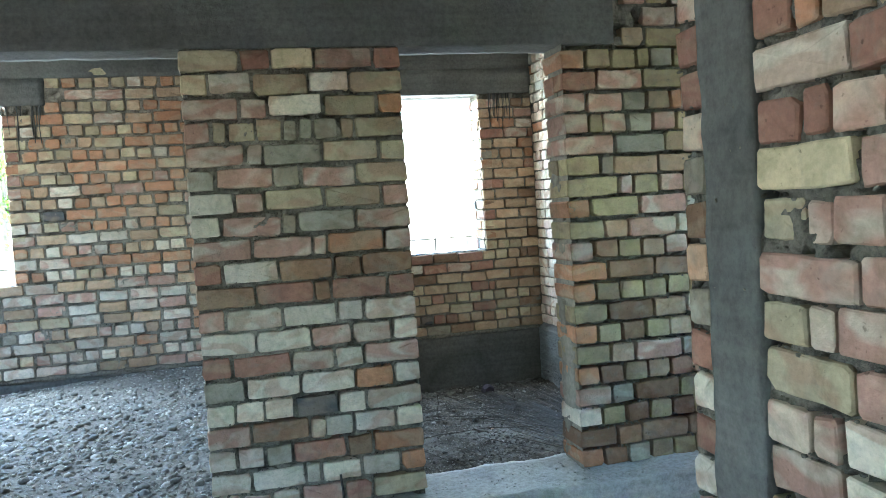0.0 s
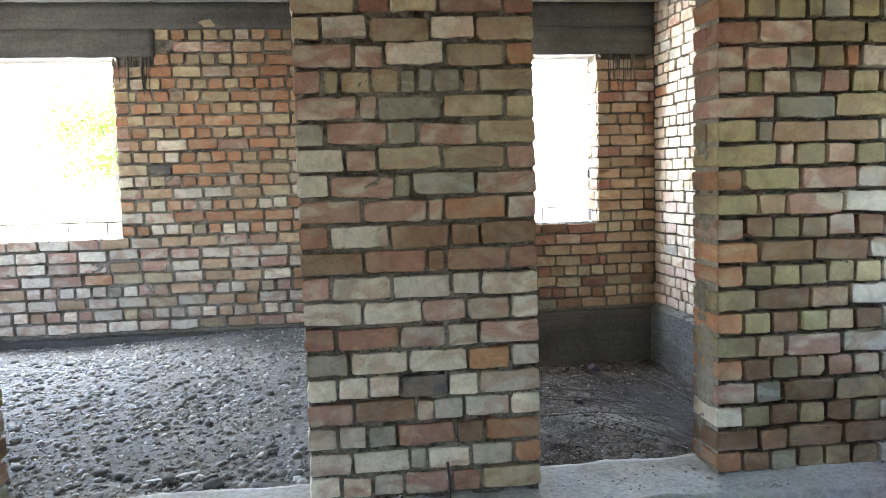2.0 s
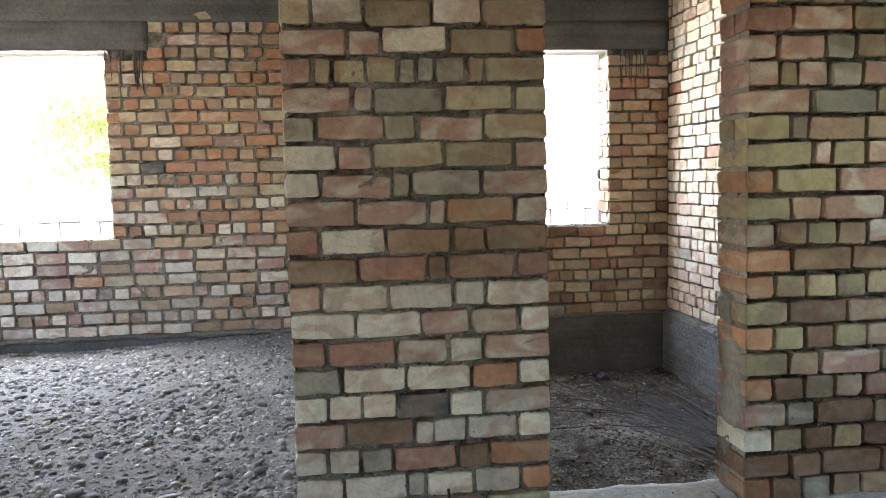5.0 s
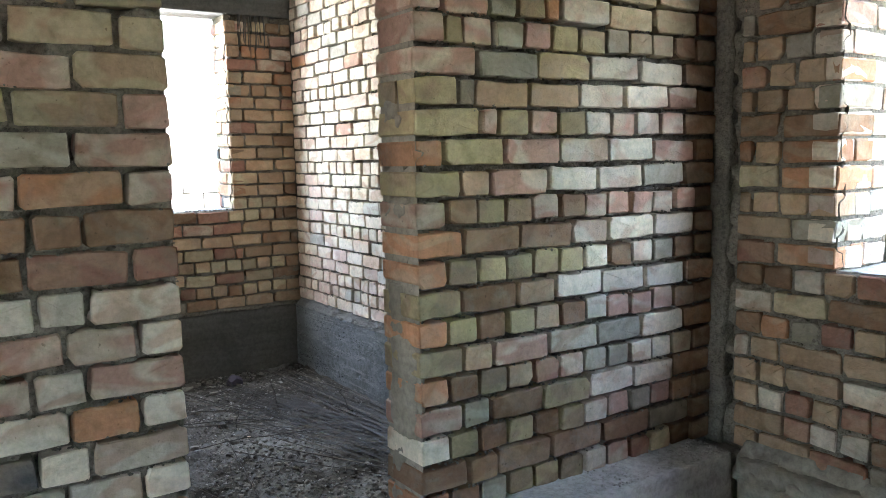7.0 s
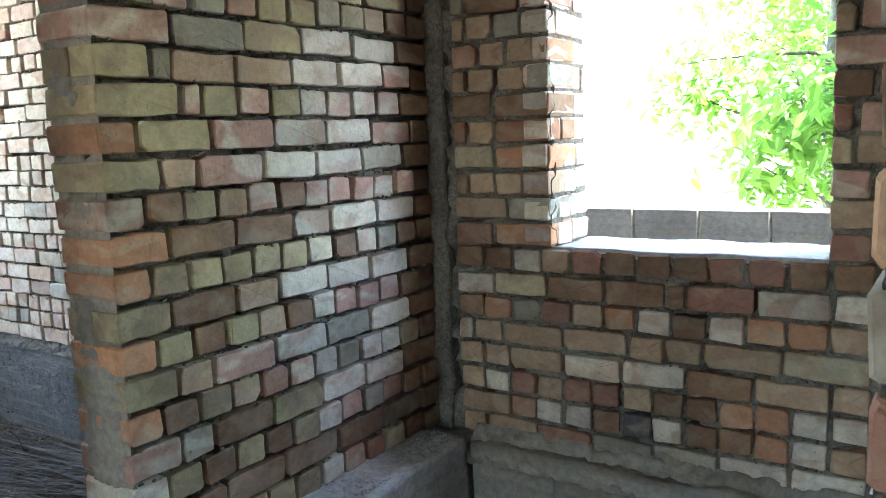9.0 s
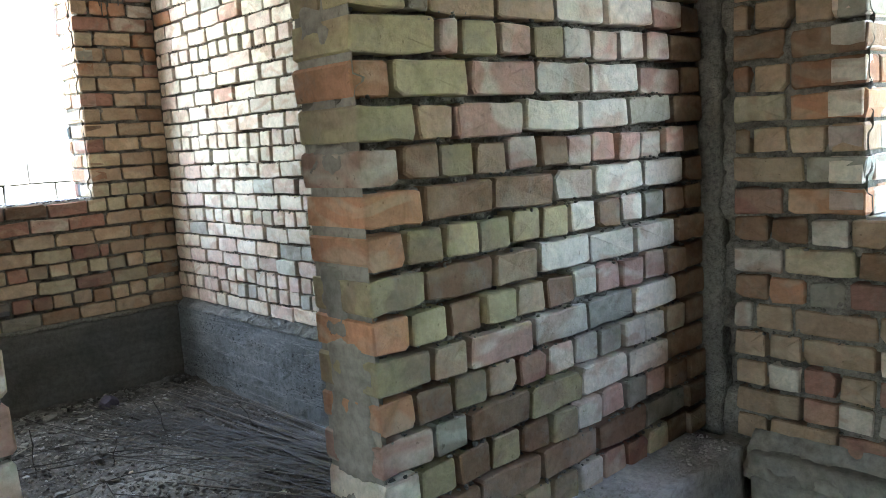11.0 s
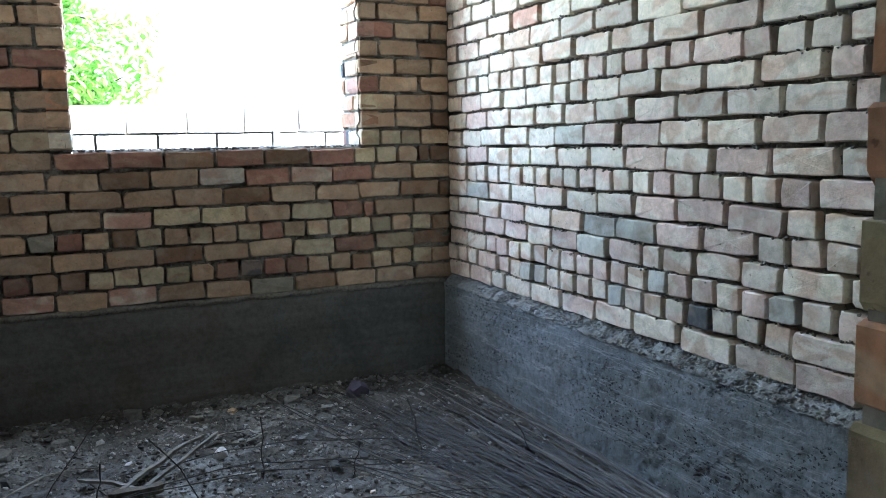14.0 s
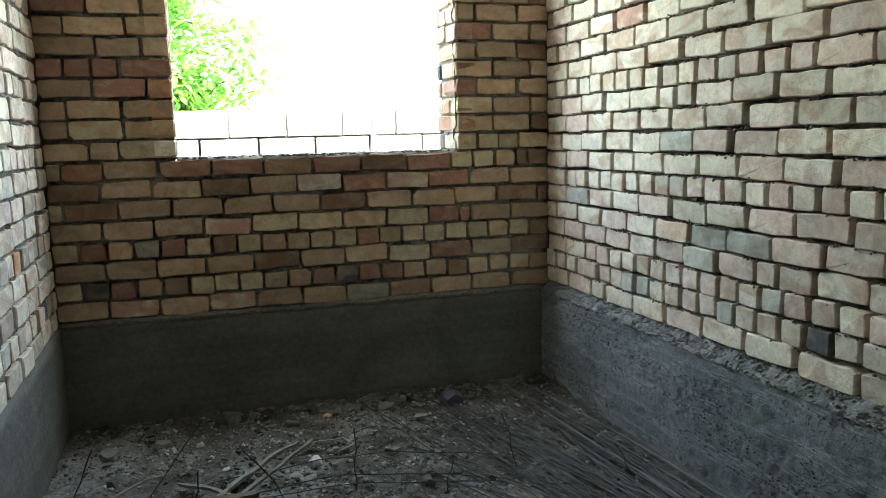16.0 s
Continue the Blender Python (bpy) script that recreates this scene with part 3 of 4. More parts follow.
tagged(rough_sheet("floor_right_room", (XL - .05, YB, -0.015), (1, 0, 0), (0, 1, 0), (0, 0, 1), XR - XL + .1, YF - YB + .02, 0.022, 0.03, soil, scale=8.0), "grey dusty earth floor strewn with rubble", "floor", kind="structure")
HEAP = lambda x, y: 0.105 * min(1.0, max(0.0, (y - 7.55) / 0.6)) ** 1.5 * min(1.0, max(0.25, (x + 2.6) / 1.6))
G = lambda x, y: 0.50 + HEAP(x, y) - 0.022 * (y - 4.05) + 0.035 * noise.noise(Vector((x * 0.9, y * 0.9, 3.0))) + 0.012 * noise.noise(Vector((x * 4, y * 4, 9.0)))
tagged(rough_sheet("floor_left_room", (-4.6, YB, 0.0), (1, 0, 0), (0, 1, 0), (0, 0, 1), 4.6 + XL - .25, YF - YB, 0.04, 0.006, gravel_soil, scale=14, lift=lambda u, v: G(u - 4.6, v + YB)), "grey gravel and pebble fill", "floor", kind="structure")
# Hall floor is out of sight; pale soil bounces light onto low walls.
tagged(rough_sheet("floor_hall", (-4.6, -4.2, 0.2), (1, 0, 0), (0, 1, 0), (0, 0, 1), 4.6 + XE, 7.82, 0.1, 0.03, yard_soil, scale=3), "uneven earth floor", "floor", kind="structure")
tagged(rough_sheet("ground", (-150, -150, -0.3), (1, 0, 0), (0, 1, 0), (0, 0, 1), 300, 300, 10, 0.0, yard_soil), "dry pale earth round the house", "ground", kind="structure")

# ---- gravel, rubble, wires ----
rng = random.Random(41)


def stone_spots(n, x0, x1, y0, y1, zf, sink=0.0):
    out = []
    while len(out) < n:
        x, y = rng.uniform(x0, x1), rng.uniform(y0, y1)
        if noise.noise(Vector((x * 1.3, y * 1.3, 5))) + rng.uniform(-0.6, 0.9) > 0:
            out.append((x, y, zf(x, y) - sink))
    return out


scatter("gravel", stone_spots(15000, -3.6, 0.0, 4.1, 8.18, G), lambda r: 0.008 + 0.02 * r.random() ** 1.6, rng, pebble, 0.7, 0.2, label="small grey gravel stones on the fill", category="gravel")
scatter("pebbles", stone_spots(2300, -3.6, 0.0, 4.1, 8.18, G), lambda r: 0.026 + 0.042 * r.random() ** 2, rng, pebble, 0.62, 0.09, label="rounded grey pebbles on the gravel fill", category="pebbles")
scatter("pebbles", stone_spots(420, -3.6, 0.0, 4.1, 7.6, G), lambda r: r.uniform(0.05, 0.088), rng, pebble, 0.6, 0.12, label="fist-sized grey stones half sunk in the gravel fill", category="pebbles")
for k in range(110):
    x, y = rng.uniform(-3.2, -0.05), rng.uniform(4.15, 8.0)
    if k < 12:
        x, y = (-0.69, 4.23, -1.94, 5.2, -1.73, 4.47, -1.62, 4.4, -1.57, 6.55, -0.92, 4.34, -0.39, 4.14, -1.5, 4.2, -2.0, 4.7, -1.2, 4.15, -0.3, 4.3, -2.5, 6.0)[2 * k:2 * k + 2]
    s = rng.uniform(0.08, 0.135) if k < 12 else rng.uniform(0.06, 0.10)
    v, f = lump(rng, s, 0.5, 0.07)
    ob = from_lists("stone", v, f, pebble, None, True)
    sub = ob.modifiers.new("round", 'SUBSURF')
    sub.levels = sub.render_levels = 2
    ob.matrix_basis = pose(x, y, G(x, y) + s * 0.12, rng.uniform(-8, 8), rng.uniform(-8, 8), rng.uniform(0, 360))
    tagged(ob, "smooth rounded grey river stone lying on the gravel", "stone", "stones on the gravel")

FZ = lambda x, y: -0.013 + 0.03 * noise.fractal(Vector((x, y, -0.015)) * 8.0, 0.8, 2.1, 4)
scatter("rubble", stone_spots(11000, XL, XR - .08, YB + .1, YF - .03, FZ), lambda r: r.uniform(0.007, 0.026) * r.choice((0.4, 0.6, 0.8, 1.2)), rng, crumb, 0.7, 0.3, label="crumbs of mortar and brick on the earth floor", category="rubble", worn=False)
scatter("rubble", stone_spots(4200, 0.4, 2.9, 5.2, 7.95, FZ), lambda r: 0.010 + 0.026 * r.random() ** 2, rng, crumb, 0.65, 0.32, label="grey lumps of mortar and brick on the earth floor", category="rubble", worn=False)
scatter("rubble", stone_spots(190, 0.4, 2.9, 5.4, 8.0, FZ), lambda r: 0.03 + 0.05 * r.random() ** 2, rng, crumb, 0.6, 0.3, label="dark clods and broken mortar lumps on the earth floor", category="rubble", worn=False)
edge = [(rng.uniform(XL + .05, XR - .1), YF - abs(rng.gauss(0.02, 0.18)) - 0.03, -0.015) for _ in range(420)]
scatter("rubble_edge", edge, lambda r: r.uniform(0.015, 0.055), rng, crumb, 0.55, 0.3, label="brick and mortar rubble heaped along the wall's foot", category="rubble", worn=False)
led = [(rng.uniform(1.55, 3.1), rng.uniform(3.63, 3.8), 0.535) for _ in range(700)] + [(rng.uniform(0.8, 1.6), rng.uniform(3.65, 4.0), 0.535) for _ in range(120)]
scatter("mortar_crumbs", led, lambda r: r.uniform(0.004, 0.016), rng, dusty, 0.7, 0.3, label="pale mortar crumbs lying on the foundation ledge", category="rubble")
grit = []
while len(grit) < 3600:
    y, z = rng.uniform(4.4, 8.2), rng.uniform(0.0, 0.53)
    if noise.noise(Vector((1.0, y * 3.0, z * 9.0))) + rng.uniform(-0.5, 0.35) > 0:
        grit.append((XR - 0.05, y, z))
scatter("concrete_grit", grit, lambda r: 0.004 + 0.012 * r.random() ** 2, rng, plinth_mat, 0.7, 0.3, bpy.data.objects["plinth_right"], worn=False)
led = [(XR + rng.uniform(-0.06, 0.01), rng.uniform(4.1, 8.2), 0.0) for _ in range(1700)]
led = [(x, y, 0.548 + max(0.0, x - XR + 0.05) * 0.8) for x, y, z in led]
scatter("mortar_crumbs", led, lambda r: r.uniform(0.005, 0.022), rng, spill, 0.6, 0.35, label="grey mortar spill along the top of the plinth", category="rubble")
led = [(rng.uniform(-3.0, -0.1), YF - rng.uniform(0.0, 0.05), 0.54) for _ in range(420)]
scatter("mortar_crumbs", led, lambda r: r.uniform(0.008, 0.03), rng, mortar, 0.6, 0.35, label="grey mortar spill along the top of the plinth", category="rubble")

led = [(rng.uniform(WR0, WR1), YF + abs(rng.gauss(0.0, 0.05)), WRZ0 + 0.004) for _ in range(260)] + [(rng.uniform(WL0, WL1), YF + abs(rng.gauss(0.0, 0.05)), WRZ0 - 0.004) for _ in range(260)]
scatter("mortar_crumbs", led, lambda r: r.uniform(0.008, 0.034), rng, crumb, 0.5, 0.35, label="dark mortar crumbs lying on the window sills", category="rubble")

bundle = tagged(new("wire_bundle"), "loose fan of thin rusty steel wires lying on the rubble", "wire bundle")
for k in range(105):
    verts, faces = [], []
    an = rng.gauss(0, 1)
    x0, y0 = 2.86 + rng.gauss(0, 0.12), 5.0 + rng.uniform(-0.9, 0.6)
    x1, y1 = 2.45 + 0.17 * an + 0.42 * math.sin(k * 2.4), 8.05 - 1.9 * rng.random() ** 2
    if k % 40 == 0:
        x0, x1 = rng.uniform(1.5, 2.6), rng.uniform(0.8, 2.2)
    x0, x1 = min(x0, 3.0), max(0.4, min(x1, 3.0))
    bend, lift = rng.gauss(0, 0.07), 0.004 + 0.05 * rng.random() ** 2
    pts = []
    for q in range(9):
        g = q / 8
        pts.append(Vector((x0 + (x1 - x0) * g + bend * math.sin(math.pi * g), y0 + (y1 - y0) * g, lift * (0.35 + math.sin(math.pi * g) * 0.8) + 0.0012 * math.sin(9 * g + k))))
    tube(verts, faces, pts, rng.uniform(0.0019, 0.0034))
    from_lists("wire", verts, faces, dull_wire if k % 6 == 0 else wire_mat, bundle)
for x0, y0, x1, y1, sag in ((0.35, 6.75, 2.5, 6.62, 0.22), (0.5, 6.65, 2.3, 6.75, 0.30), (0.9, 6.35, 2.6, 6.3, 0.12), (1.0, 7.2, 2.4, 7.0, 0.1)):
    verts, faces = [], []
    pts = [Vector((x0 + (x1 - x0) * q / 12, y0 + (y1 - y0) * q / 12 + sag * math.sin(math.pi * q / 12), 0.01 + 0.03 * math.sin(math.pi * q / 12) ** 2 + 0.006 * math.sin(q * 2.1))) for q in range(13)]
    tube(verts, faces, pts, 0.0028)
    tagged(from_lists("wire", verts, faces, wire_mat), "long thin bent dark steel wire across the rubble", "wire", "wires on the floor")
for x, y, h, lx, ly in ((1.58, 6.95, 0.26, 0.01, 0.02), (2.30, 6.85, 0.27, -0.05, 0.03), (0.90, 6.85, 0.22, 0.03, -0.02), (0.42, 6.85, 0.34, 0.12, 0.05), (1.30, 6.55, 0.36, -0.20, 0.08), (1.95, 6.8, 0.13, 0.04, 0.0), (2.75, 6.6, 0.16, -0.06, 0.05), (0.66, 6.6, 0.42, 0.30, 0.25)):
    verts, faces = [], []
    pts = [Vector((x + lx * (q / 6) ** 1.6 + 0.006 * math.sin(q * 1.9), y + ly * q / 6, -0.02 + (h + 0.02) * q / 6)) for q in range(7)]
    tube(verts, faces, pts, 0.0028)
    tagged(from_lists("wire", verts, faces, wire_mat), "thin dark steel wire sticking up out of the floor", "wire", "wires on the floor")


# ---- loose things ----
def strip(name, pts, width, thick, material, label, category, twist=0.3):
    """A bent flat lath or strap through pts."""
    verts, faces = [], []
    P, seed = [], Vector(pts[0]) * 7.0
    for p, q in zip(pts, pts[1:]):
        P += [Vector(p).lerp(Vector(q), g / 4) for g in range(4)]
    P.append(Vector(pts[-1]))
    P = [p + noise.noise_vector(p * 9.0 + seed) * 0.007 for p in P]
    twist /= 4
    for k, p in enumerate(P):
        d = (P[min(k + 1, len(P) - 1)] - P[max(k - 1, 0)]).normalized()
        s = d.cross(Vector((0, math.sin(twist * k), math.cos(twist * k)))).normalized()
        w = s.cross(d)
        wide = width * (0.75 + 0.35 * noise.noise(p * 21.0 + seed)) * (0.55 if k in (0, len(P) - 1) else 1.0)
        for a, b in ((-1, -1), (1, -1), (1, 1), (-1, 1)):
            verts.append(p + s * (a * wide / 2) + w * (b * thick / 2))
    for k in range(len(P) - 1):
        for j in range(4):
            faces.append([4 * k + j, 4 * k + (j + 1) % 4, 4 * k + 4 + (j + 1) % 4, 4 * k + 4 + j])
    n = 4 * (len(P) - 1)
    faces += [[3, 2, 1, 0], [n, n + 1, n + 2, n + 3]]
    return tagged(from_lists(name, verts, faces, material), label, category)


strip("wooden_lath", [(0.98, 6.98, 0.02), (1.10, 7.14, 0.03), (1.24, 7.29, 0.05), (1.40, 7.46, 0.045)], 0.032, 0.014, old_wood, "broken weathered wooden lath lying on the rubble", "lath", 0.1)
strip("wooden_lath", [(1.06, 6.96, 0.015), (1.22, 7.14, 0.035), (1.36, 7.29, 0.055), (1.46, 7.40, 0.07)], 0.026, 0.012, old_wood, "broken weathered wooden lath lying on the rubble", "lath", 0.1)
strip("wooden_lath", [(0.62, 7.02, 0.015), (0.80, 6.99, 0.02), (0.98, 6.95, 0.015)], 0.03, 0.014, dark_wood, "short dark split board lying on the rubble", "lath", 0.05)
strip("wooden_lath", [(0.95, 6.97, 0.02), (1.08, 6.95, 0.025), (1.16, 6.97, 0.02)], 0.06, 0.035, dark_wood, "short dark split board lying on the rubble", "lath", 0.02)
strip("strap", [(1.40, 7.44, 0.02), (1.50, 7.47, 0.03), (1.62, 7.46, 0.035), (1.66, 7.40, 0.02), (1.58, 7.35, 0.012), (1.46, 7.36, 0.012)], 0.022, 0.004, old_wood, "pale bent packing strap on the floor", "strap", 0.1)
strip("strap", [(0.42, 6.95, 0.01), (0.55, 7.06, 0.05), (0.70, 7.22, 0.06), (0.82, 7.34, 0.03), (0.95, 7.30, 0.015)], 0.02, 0.005, old_wood, "pale bent packing strap on the floor", "strap", 0.12)
strip("wooden_lath", [(0.84, 7.22, 0.012), (0.98, 7.08, 0.03), (1.06, 7.0, 0.02)], 0.028, 0.012, old_wood, "thin pale splintered lath on the rubble", "lath", 0.15)


def chunk(name, x, y, z, s, material, label, category, flat=0.6, rough=0.1, turn=0.0):
    """A broken, angular piece: a block split along several uneven planes, its edges crumbled."""
    bm = bmesh.new()
    add_box(bm, -s / 2, s / 2, -s * 0.36, s * 0.36, 0, s * flat)
    for _ in range(7):
        n = Vector((rng.gauss(0, 1), rng.gauss(0, 1), abs(rng.gauss(0, 0.8)))).normalized()
        reach = (abs(n.x) * 0.5 + abs(n.y) * 0.36 + n.z * flat) * s * rng.uniform(0.62, 0.86)
        cut = bmesh.ops.bisect_plane(bm, geom=bm.verts[:] + bm.edges[:] + bm.faces[:], plane_co=n * reach, plane_no=n, clear_outer=True)
        bmesh.ops.holes_fill(bm, edges=[e for e in cut["geom_cut"] if isinstance(e, bmesh.types.BMEdge)], sides=0)
    bmesh.ops.triangulate(bm, faces=bm.faces[:])
    bmesh.ops.subdivide_edges(bm, edges=bm.edges[:], cuts=1)
    for v in bm.verts:
        v.co += noise.noise_vector(v.co * (3.5 / s) + Vector((x, y, 0)) * 9) * s * 0.05 * (1 + 3 * rough)
    ob = part(name, bm, material)
    ob.matrix_basis = pose(x, y, z - 0.006, 0, 0, turn)
    return tagged(ob, label, category)


for x, y, s, tone, fl in ((0.60, 6.93, 0.12, "g", 0.35), (1.206, 6.72, 0.09, "g", 0.5), (1.11, 8.10, 0.13, "g", 0.5), (1.95, 7.93, 0.09, "g", 0.6), (2.02, 8.02, 0.12, "b", 0.3), (2.19, 8.05, 0.13, "b", 0.25),
                          (1.30, 7.86, 0.07, "g", 0.5), (1.42, 7.90, 0.09, "g", 0.4), (1.62, 7.95, 0.06, "k", 0.5), (0.5, 7.75, 0.12, "g", 0.35), (0.75, 7.8, 0.10, "g", 0.4), (2.0, 7.28, 0.10, "g", 0.4), (1.85, 7.30, 0.045, "g", 0.8),
                          (1.9, 6.9, 0.06, "d", 0.8), (2.05, 6.95, 0.05, "d", 0.8), (1.85, 6.55, 0.07, "g", 0.6), (1.6, 6.6, 0.06, "g", 0.6), (1.98, 6.62, 0.035, "w", 0.7), (2.5, 7.5, 0.035, "g", 0.5), (2.1, 7.7, 0.08, "g", 0.3)):
    chunk("brick_chunk", x, y, FZ(x, y) - 0.004, s, BRICKS[tone] if tone in "kdw" else lump_mat, "broken dusty piece of brick on the earth floor", "brick piece", fl * 0.8, 0.2, rng.uniform(0, 360))
chunk("plaster_scrap", 1.45, 7.28, -0.01, 0.06, white_scrap, "crumpled white scrap of plaster beside the lath", "scrap", 0.7, 0.2, 30)
chunk("rag", 2.33, 7.87, -0.015, 0.11, rag_mat, "small dull purple rag lump on the floor", "rag", 0.8, 0.2, 10)
chunk("block_scrap", -0.39, 4.11, G(-0.39, 4.11), 0.16, concrete, "grey broken concrete scrap beside the pier", "scrap", 0.3, 0.08, 12)
chunk("black_scrap", -0.87, 5.65, G(-0.87, 5.65), 0.05, BRICKS["d"], "small black scrap on the gravel", "scrap", 0.5, 0.15, 20)
strip("glass_strip", [(-1.02, 4.30, G(-1.02, 4.3) + 0.02), (-0.90, 4.34, G(-0.9, 4.34) + 0.02), (-0.78, 4.40, G(-0.78, 4.4) + 0.02)], 0.035, 0.006, white_scrap, "pale flat plastic strip lying on the gravel", "scrap", 0.05)

verts, faces = [], []
tube(verts, faces, [Vector((0.375, 3.775, 0.535)), Vector((0.378, 3.785, 0.61)), Vector((0.372, 3.798, 0.69))], 0.006, 6)
tagged(from_lists("steel_rod", verts, faces, wire_mat), "short rusty steel rod leaning on the pier's foot", "rod")

# cement that ran down the bricks below the lintels
for parent, x0, x1, y, z, n in (("lintel_left", -2.05, -1.72, YF - 0.004, WRZ1 + 0.01, 9), ("lintel_right", 2.54, 3.02, YF - 0.004, WRZ1, 12)):
    for k in range(n):
        x, l, w = rng.uniform(x0, x1), rng.uniform(0.08, 0.42), rng.uniform(0.008, 0.02)
        verts, faces = [], []
        for q in range(9):
            g = q / 8
            ww = w * (1 - 0.6 * g) * rng.uniform(0.8, 1.2)
            xc = x + 0.004 * math.sin(5 * g + k)
            verts += [Vector((xc - ww / 2, y + 0.012, z - l * g)), Vector((xc - ww / 4, y - 0.004, z - l * g)), Vector((xc + ww / 4, y - 0.004, z - l * g)), Vector((xc + ww / 2, y + 0.012, z - l * g))]
            if q:
                b = 4 * q
                faces += [[b - 4 + e, b - 3 + e, b + 1 + e, b + e] for e in range(3)]
        from_lists("cement_drip", verts, faces, concrete, bpy.data.objects[parent])

# ---- outside: block fences and trees ----


def fence(name, x0, y0, dx, dy, n, courses, top, label, stuff, deep):
    """A wall of concrete blocks, each a part."""
    f = tagged(new(name), label, "fence")
    f.location = (x0, y0, top - courses * 0.2)
    protos = []
    for v in range(4):
        bm = bmesh.new()
        add_box(bm, 0.007, 0.393, -0.095, 0.095, 0.006, 0.194)
        for w in bm.verts:
            w.co += Vector((rng.uniform(-.003, .003), rng.uniform(-.003, .003), rng.uniform(-.003, .003)))
        bmesh.ops.bevel(bm, geom=bm.edges[:], offset=0.006, segments=1, affect='EDGES')
        me = bpy.data.meshes.new("block")
        bm.to_mesh(me)
        bm.free()
        me.materials.append(stuff)
        protos.append(me)
    turn = math.degrees(math.atan2(dy, dx))
    core_b = box_part("mortar_core", 0, n * 0.4, -0.095 + deep, 0.095 - deep, 0, courses * 0.2 - 0.01, mortar, f)
    core_b.matrix_basis = pose(0, 0, 0, 0, 0, turn)
    for c in range(courses):
        for k in range(n):
            u = 0.4 * k + (0.2 if c % 2 else 0.0)
            ob = new("block", protos[rng.randrange(4)])
            ob.parent = f
            ob.matrix_basis = pose(dx * u, dy * u, c * 0.2, 0, 0, turn)
    box = box_part("footing", 0, n * 0.4 + 0.2, -0.1, 0.1, -(top - courses * 0.2) - 0.35, 0, stuff, f)
    box.matrix_basis = pose(0, 0, 0, 0, 0, turn)


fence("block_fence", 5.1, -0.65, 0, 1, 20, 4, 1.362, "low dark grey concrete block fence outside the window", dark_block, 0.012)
fence("block_fence", -5.35, 9.55, 1, 0, 34, 4, 1.735, "sunlit pale concrete block fence behind the house", block_mat, 0.05)


def tree(x, y, height, crown, leaves, seed, label, leaf=0.10, low=1.2, lean=(0, 0)):
    """A tapered trunk, limbs and a crown of many pointed leaves hanging from twigs."""
    r = random.Random(seed)
    t = tagged(new("tree"), label, "tree")
    t.location = (x, y, -0.3)
    verts, faces = [], []
    pts = [Vector((lean[0] * q / 6 + r.gauss(0, .04), lean[1] * q / 6 + r.gauss(0, .04), height * 0.75 * q / 6)) for q in range(7)]
    for k in range(6):
        tube(verts, faces, [pts[k], pts[k + 1]], 0.10 * (1 - k / 8), 8)
    from_lists("trunk", verts, faces, bark, t, True)
    verts, faces = [], []
    lv, lf = [], []
    for k in range(26):
        z = r.uniform(low, height * 0.8)
        b = Vector((lean[0] * z / height, lean[1] * z / height, z))
        an = r.uniform(0, 2 * math.pi)
        d = Vector((math.cos(an), math.sin(an), r.uniform(-0.15, 0.7)))
        length = crown * r.uniform(0.5, 1.0)
        pp = [b + d * (length * q / 5) + Vector((r.gauss(0, .04), r.gauss(0, .04), -0.12 * (q / 5) ** 2 * length)) for q in range(6)]
        verts, faces = [], []
        for q in range(5):
            tube(verts, faces, [pp[q], pp[q + 1]], 0.016 * (1 - q / 6), 4)
        from_lists("limb", verts, faces, bark, t, True)
        for _ in range(leaves // 26):
            q = r.uniform(0.25, 1.05) * 5
            i = min(4, int(q))
            c = pp[i].lerp(pp[i + 1], q - i) + Vector((r.gauss(0, .16), r.gauss(0, .16), r.gauss(-.05, .14)))
            s = leaf * r.uniform(0.6, 1.3)
            m = Matrix.Translation(c) @ Euler((r.uniform(-1.2, 0.4), r.uniform(-.6, .6), r.uniform(0, 6.28))).to_matrix().to_4x4()
            o = len(lv)
            for px, py, pz in ((0, 0, 0), (0.26, 0.35, 0.06), (0.2, 0.7, 0.03), (0, 1.1, -0.08), (-0.2, 0.7, 0.03), (-0.26, 0.35, 0.06)):
                lv.append(m @ Vector((px * s, py * s, pz * s)))
            lf += [[o, o + 1, o + 2, o + 3], [o, o + 3, o + 4, o + 5]]
    from_lists("crown", lv, lf, leaf_mat, t)


tree(7.2, 2.75, 5.0, 1.9, 6800, 3, "leafy young tree with pointed bright green leaves", 0.12, 1.35)
# Added tree: it blocks part of the sky light at the east window.
tree(6.6, 1.0, 5.5, 1.6, 3800, 4, "leafy tree with pointed bright green leaves", 0.12, 1.6)
tree(0.55, 12.2, 6.0, 1.3, 9000, 5, "dense leafy green tree behind the block fence", 0.10, 1.8)
tree(-3.6, 14.0, 5.0, 1.5, 4000, 6, "leafy green tree behind the block fence", 0.10, 2.0)

# Plain pointed wedge in the dark block tone, set against the north fence.
verts = [Vector(v) for v in ((2.23, 9.40, 1.30), (2.38, 9.40, 1.30), (2.262, 9.435, 1.64), (2.23, 9.425, 1.30), (2.38, 9.425, 1.30), (2.262, 9.45, 1.64))]
tagged(from_lists("roofing_shard", verts, [[0, 1, 2], [5, 4, 3], [0, 3, 4, 1], [1, 4, 5, 2], [2, 5, 3, 0]], dark_block), "pointed grey roofing shard leaning on the block fence", "shard")

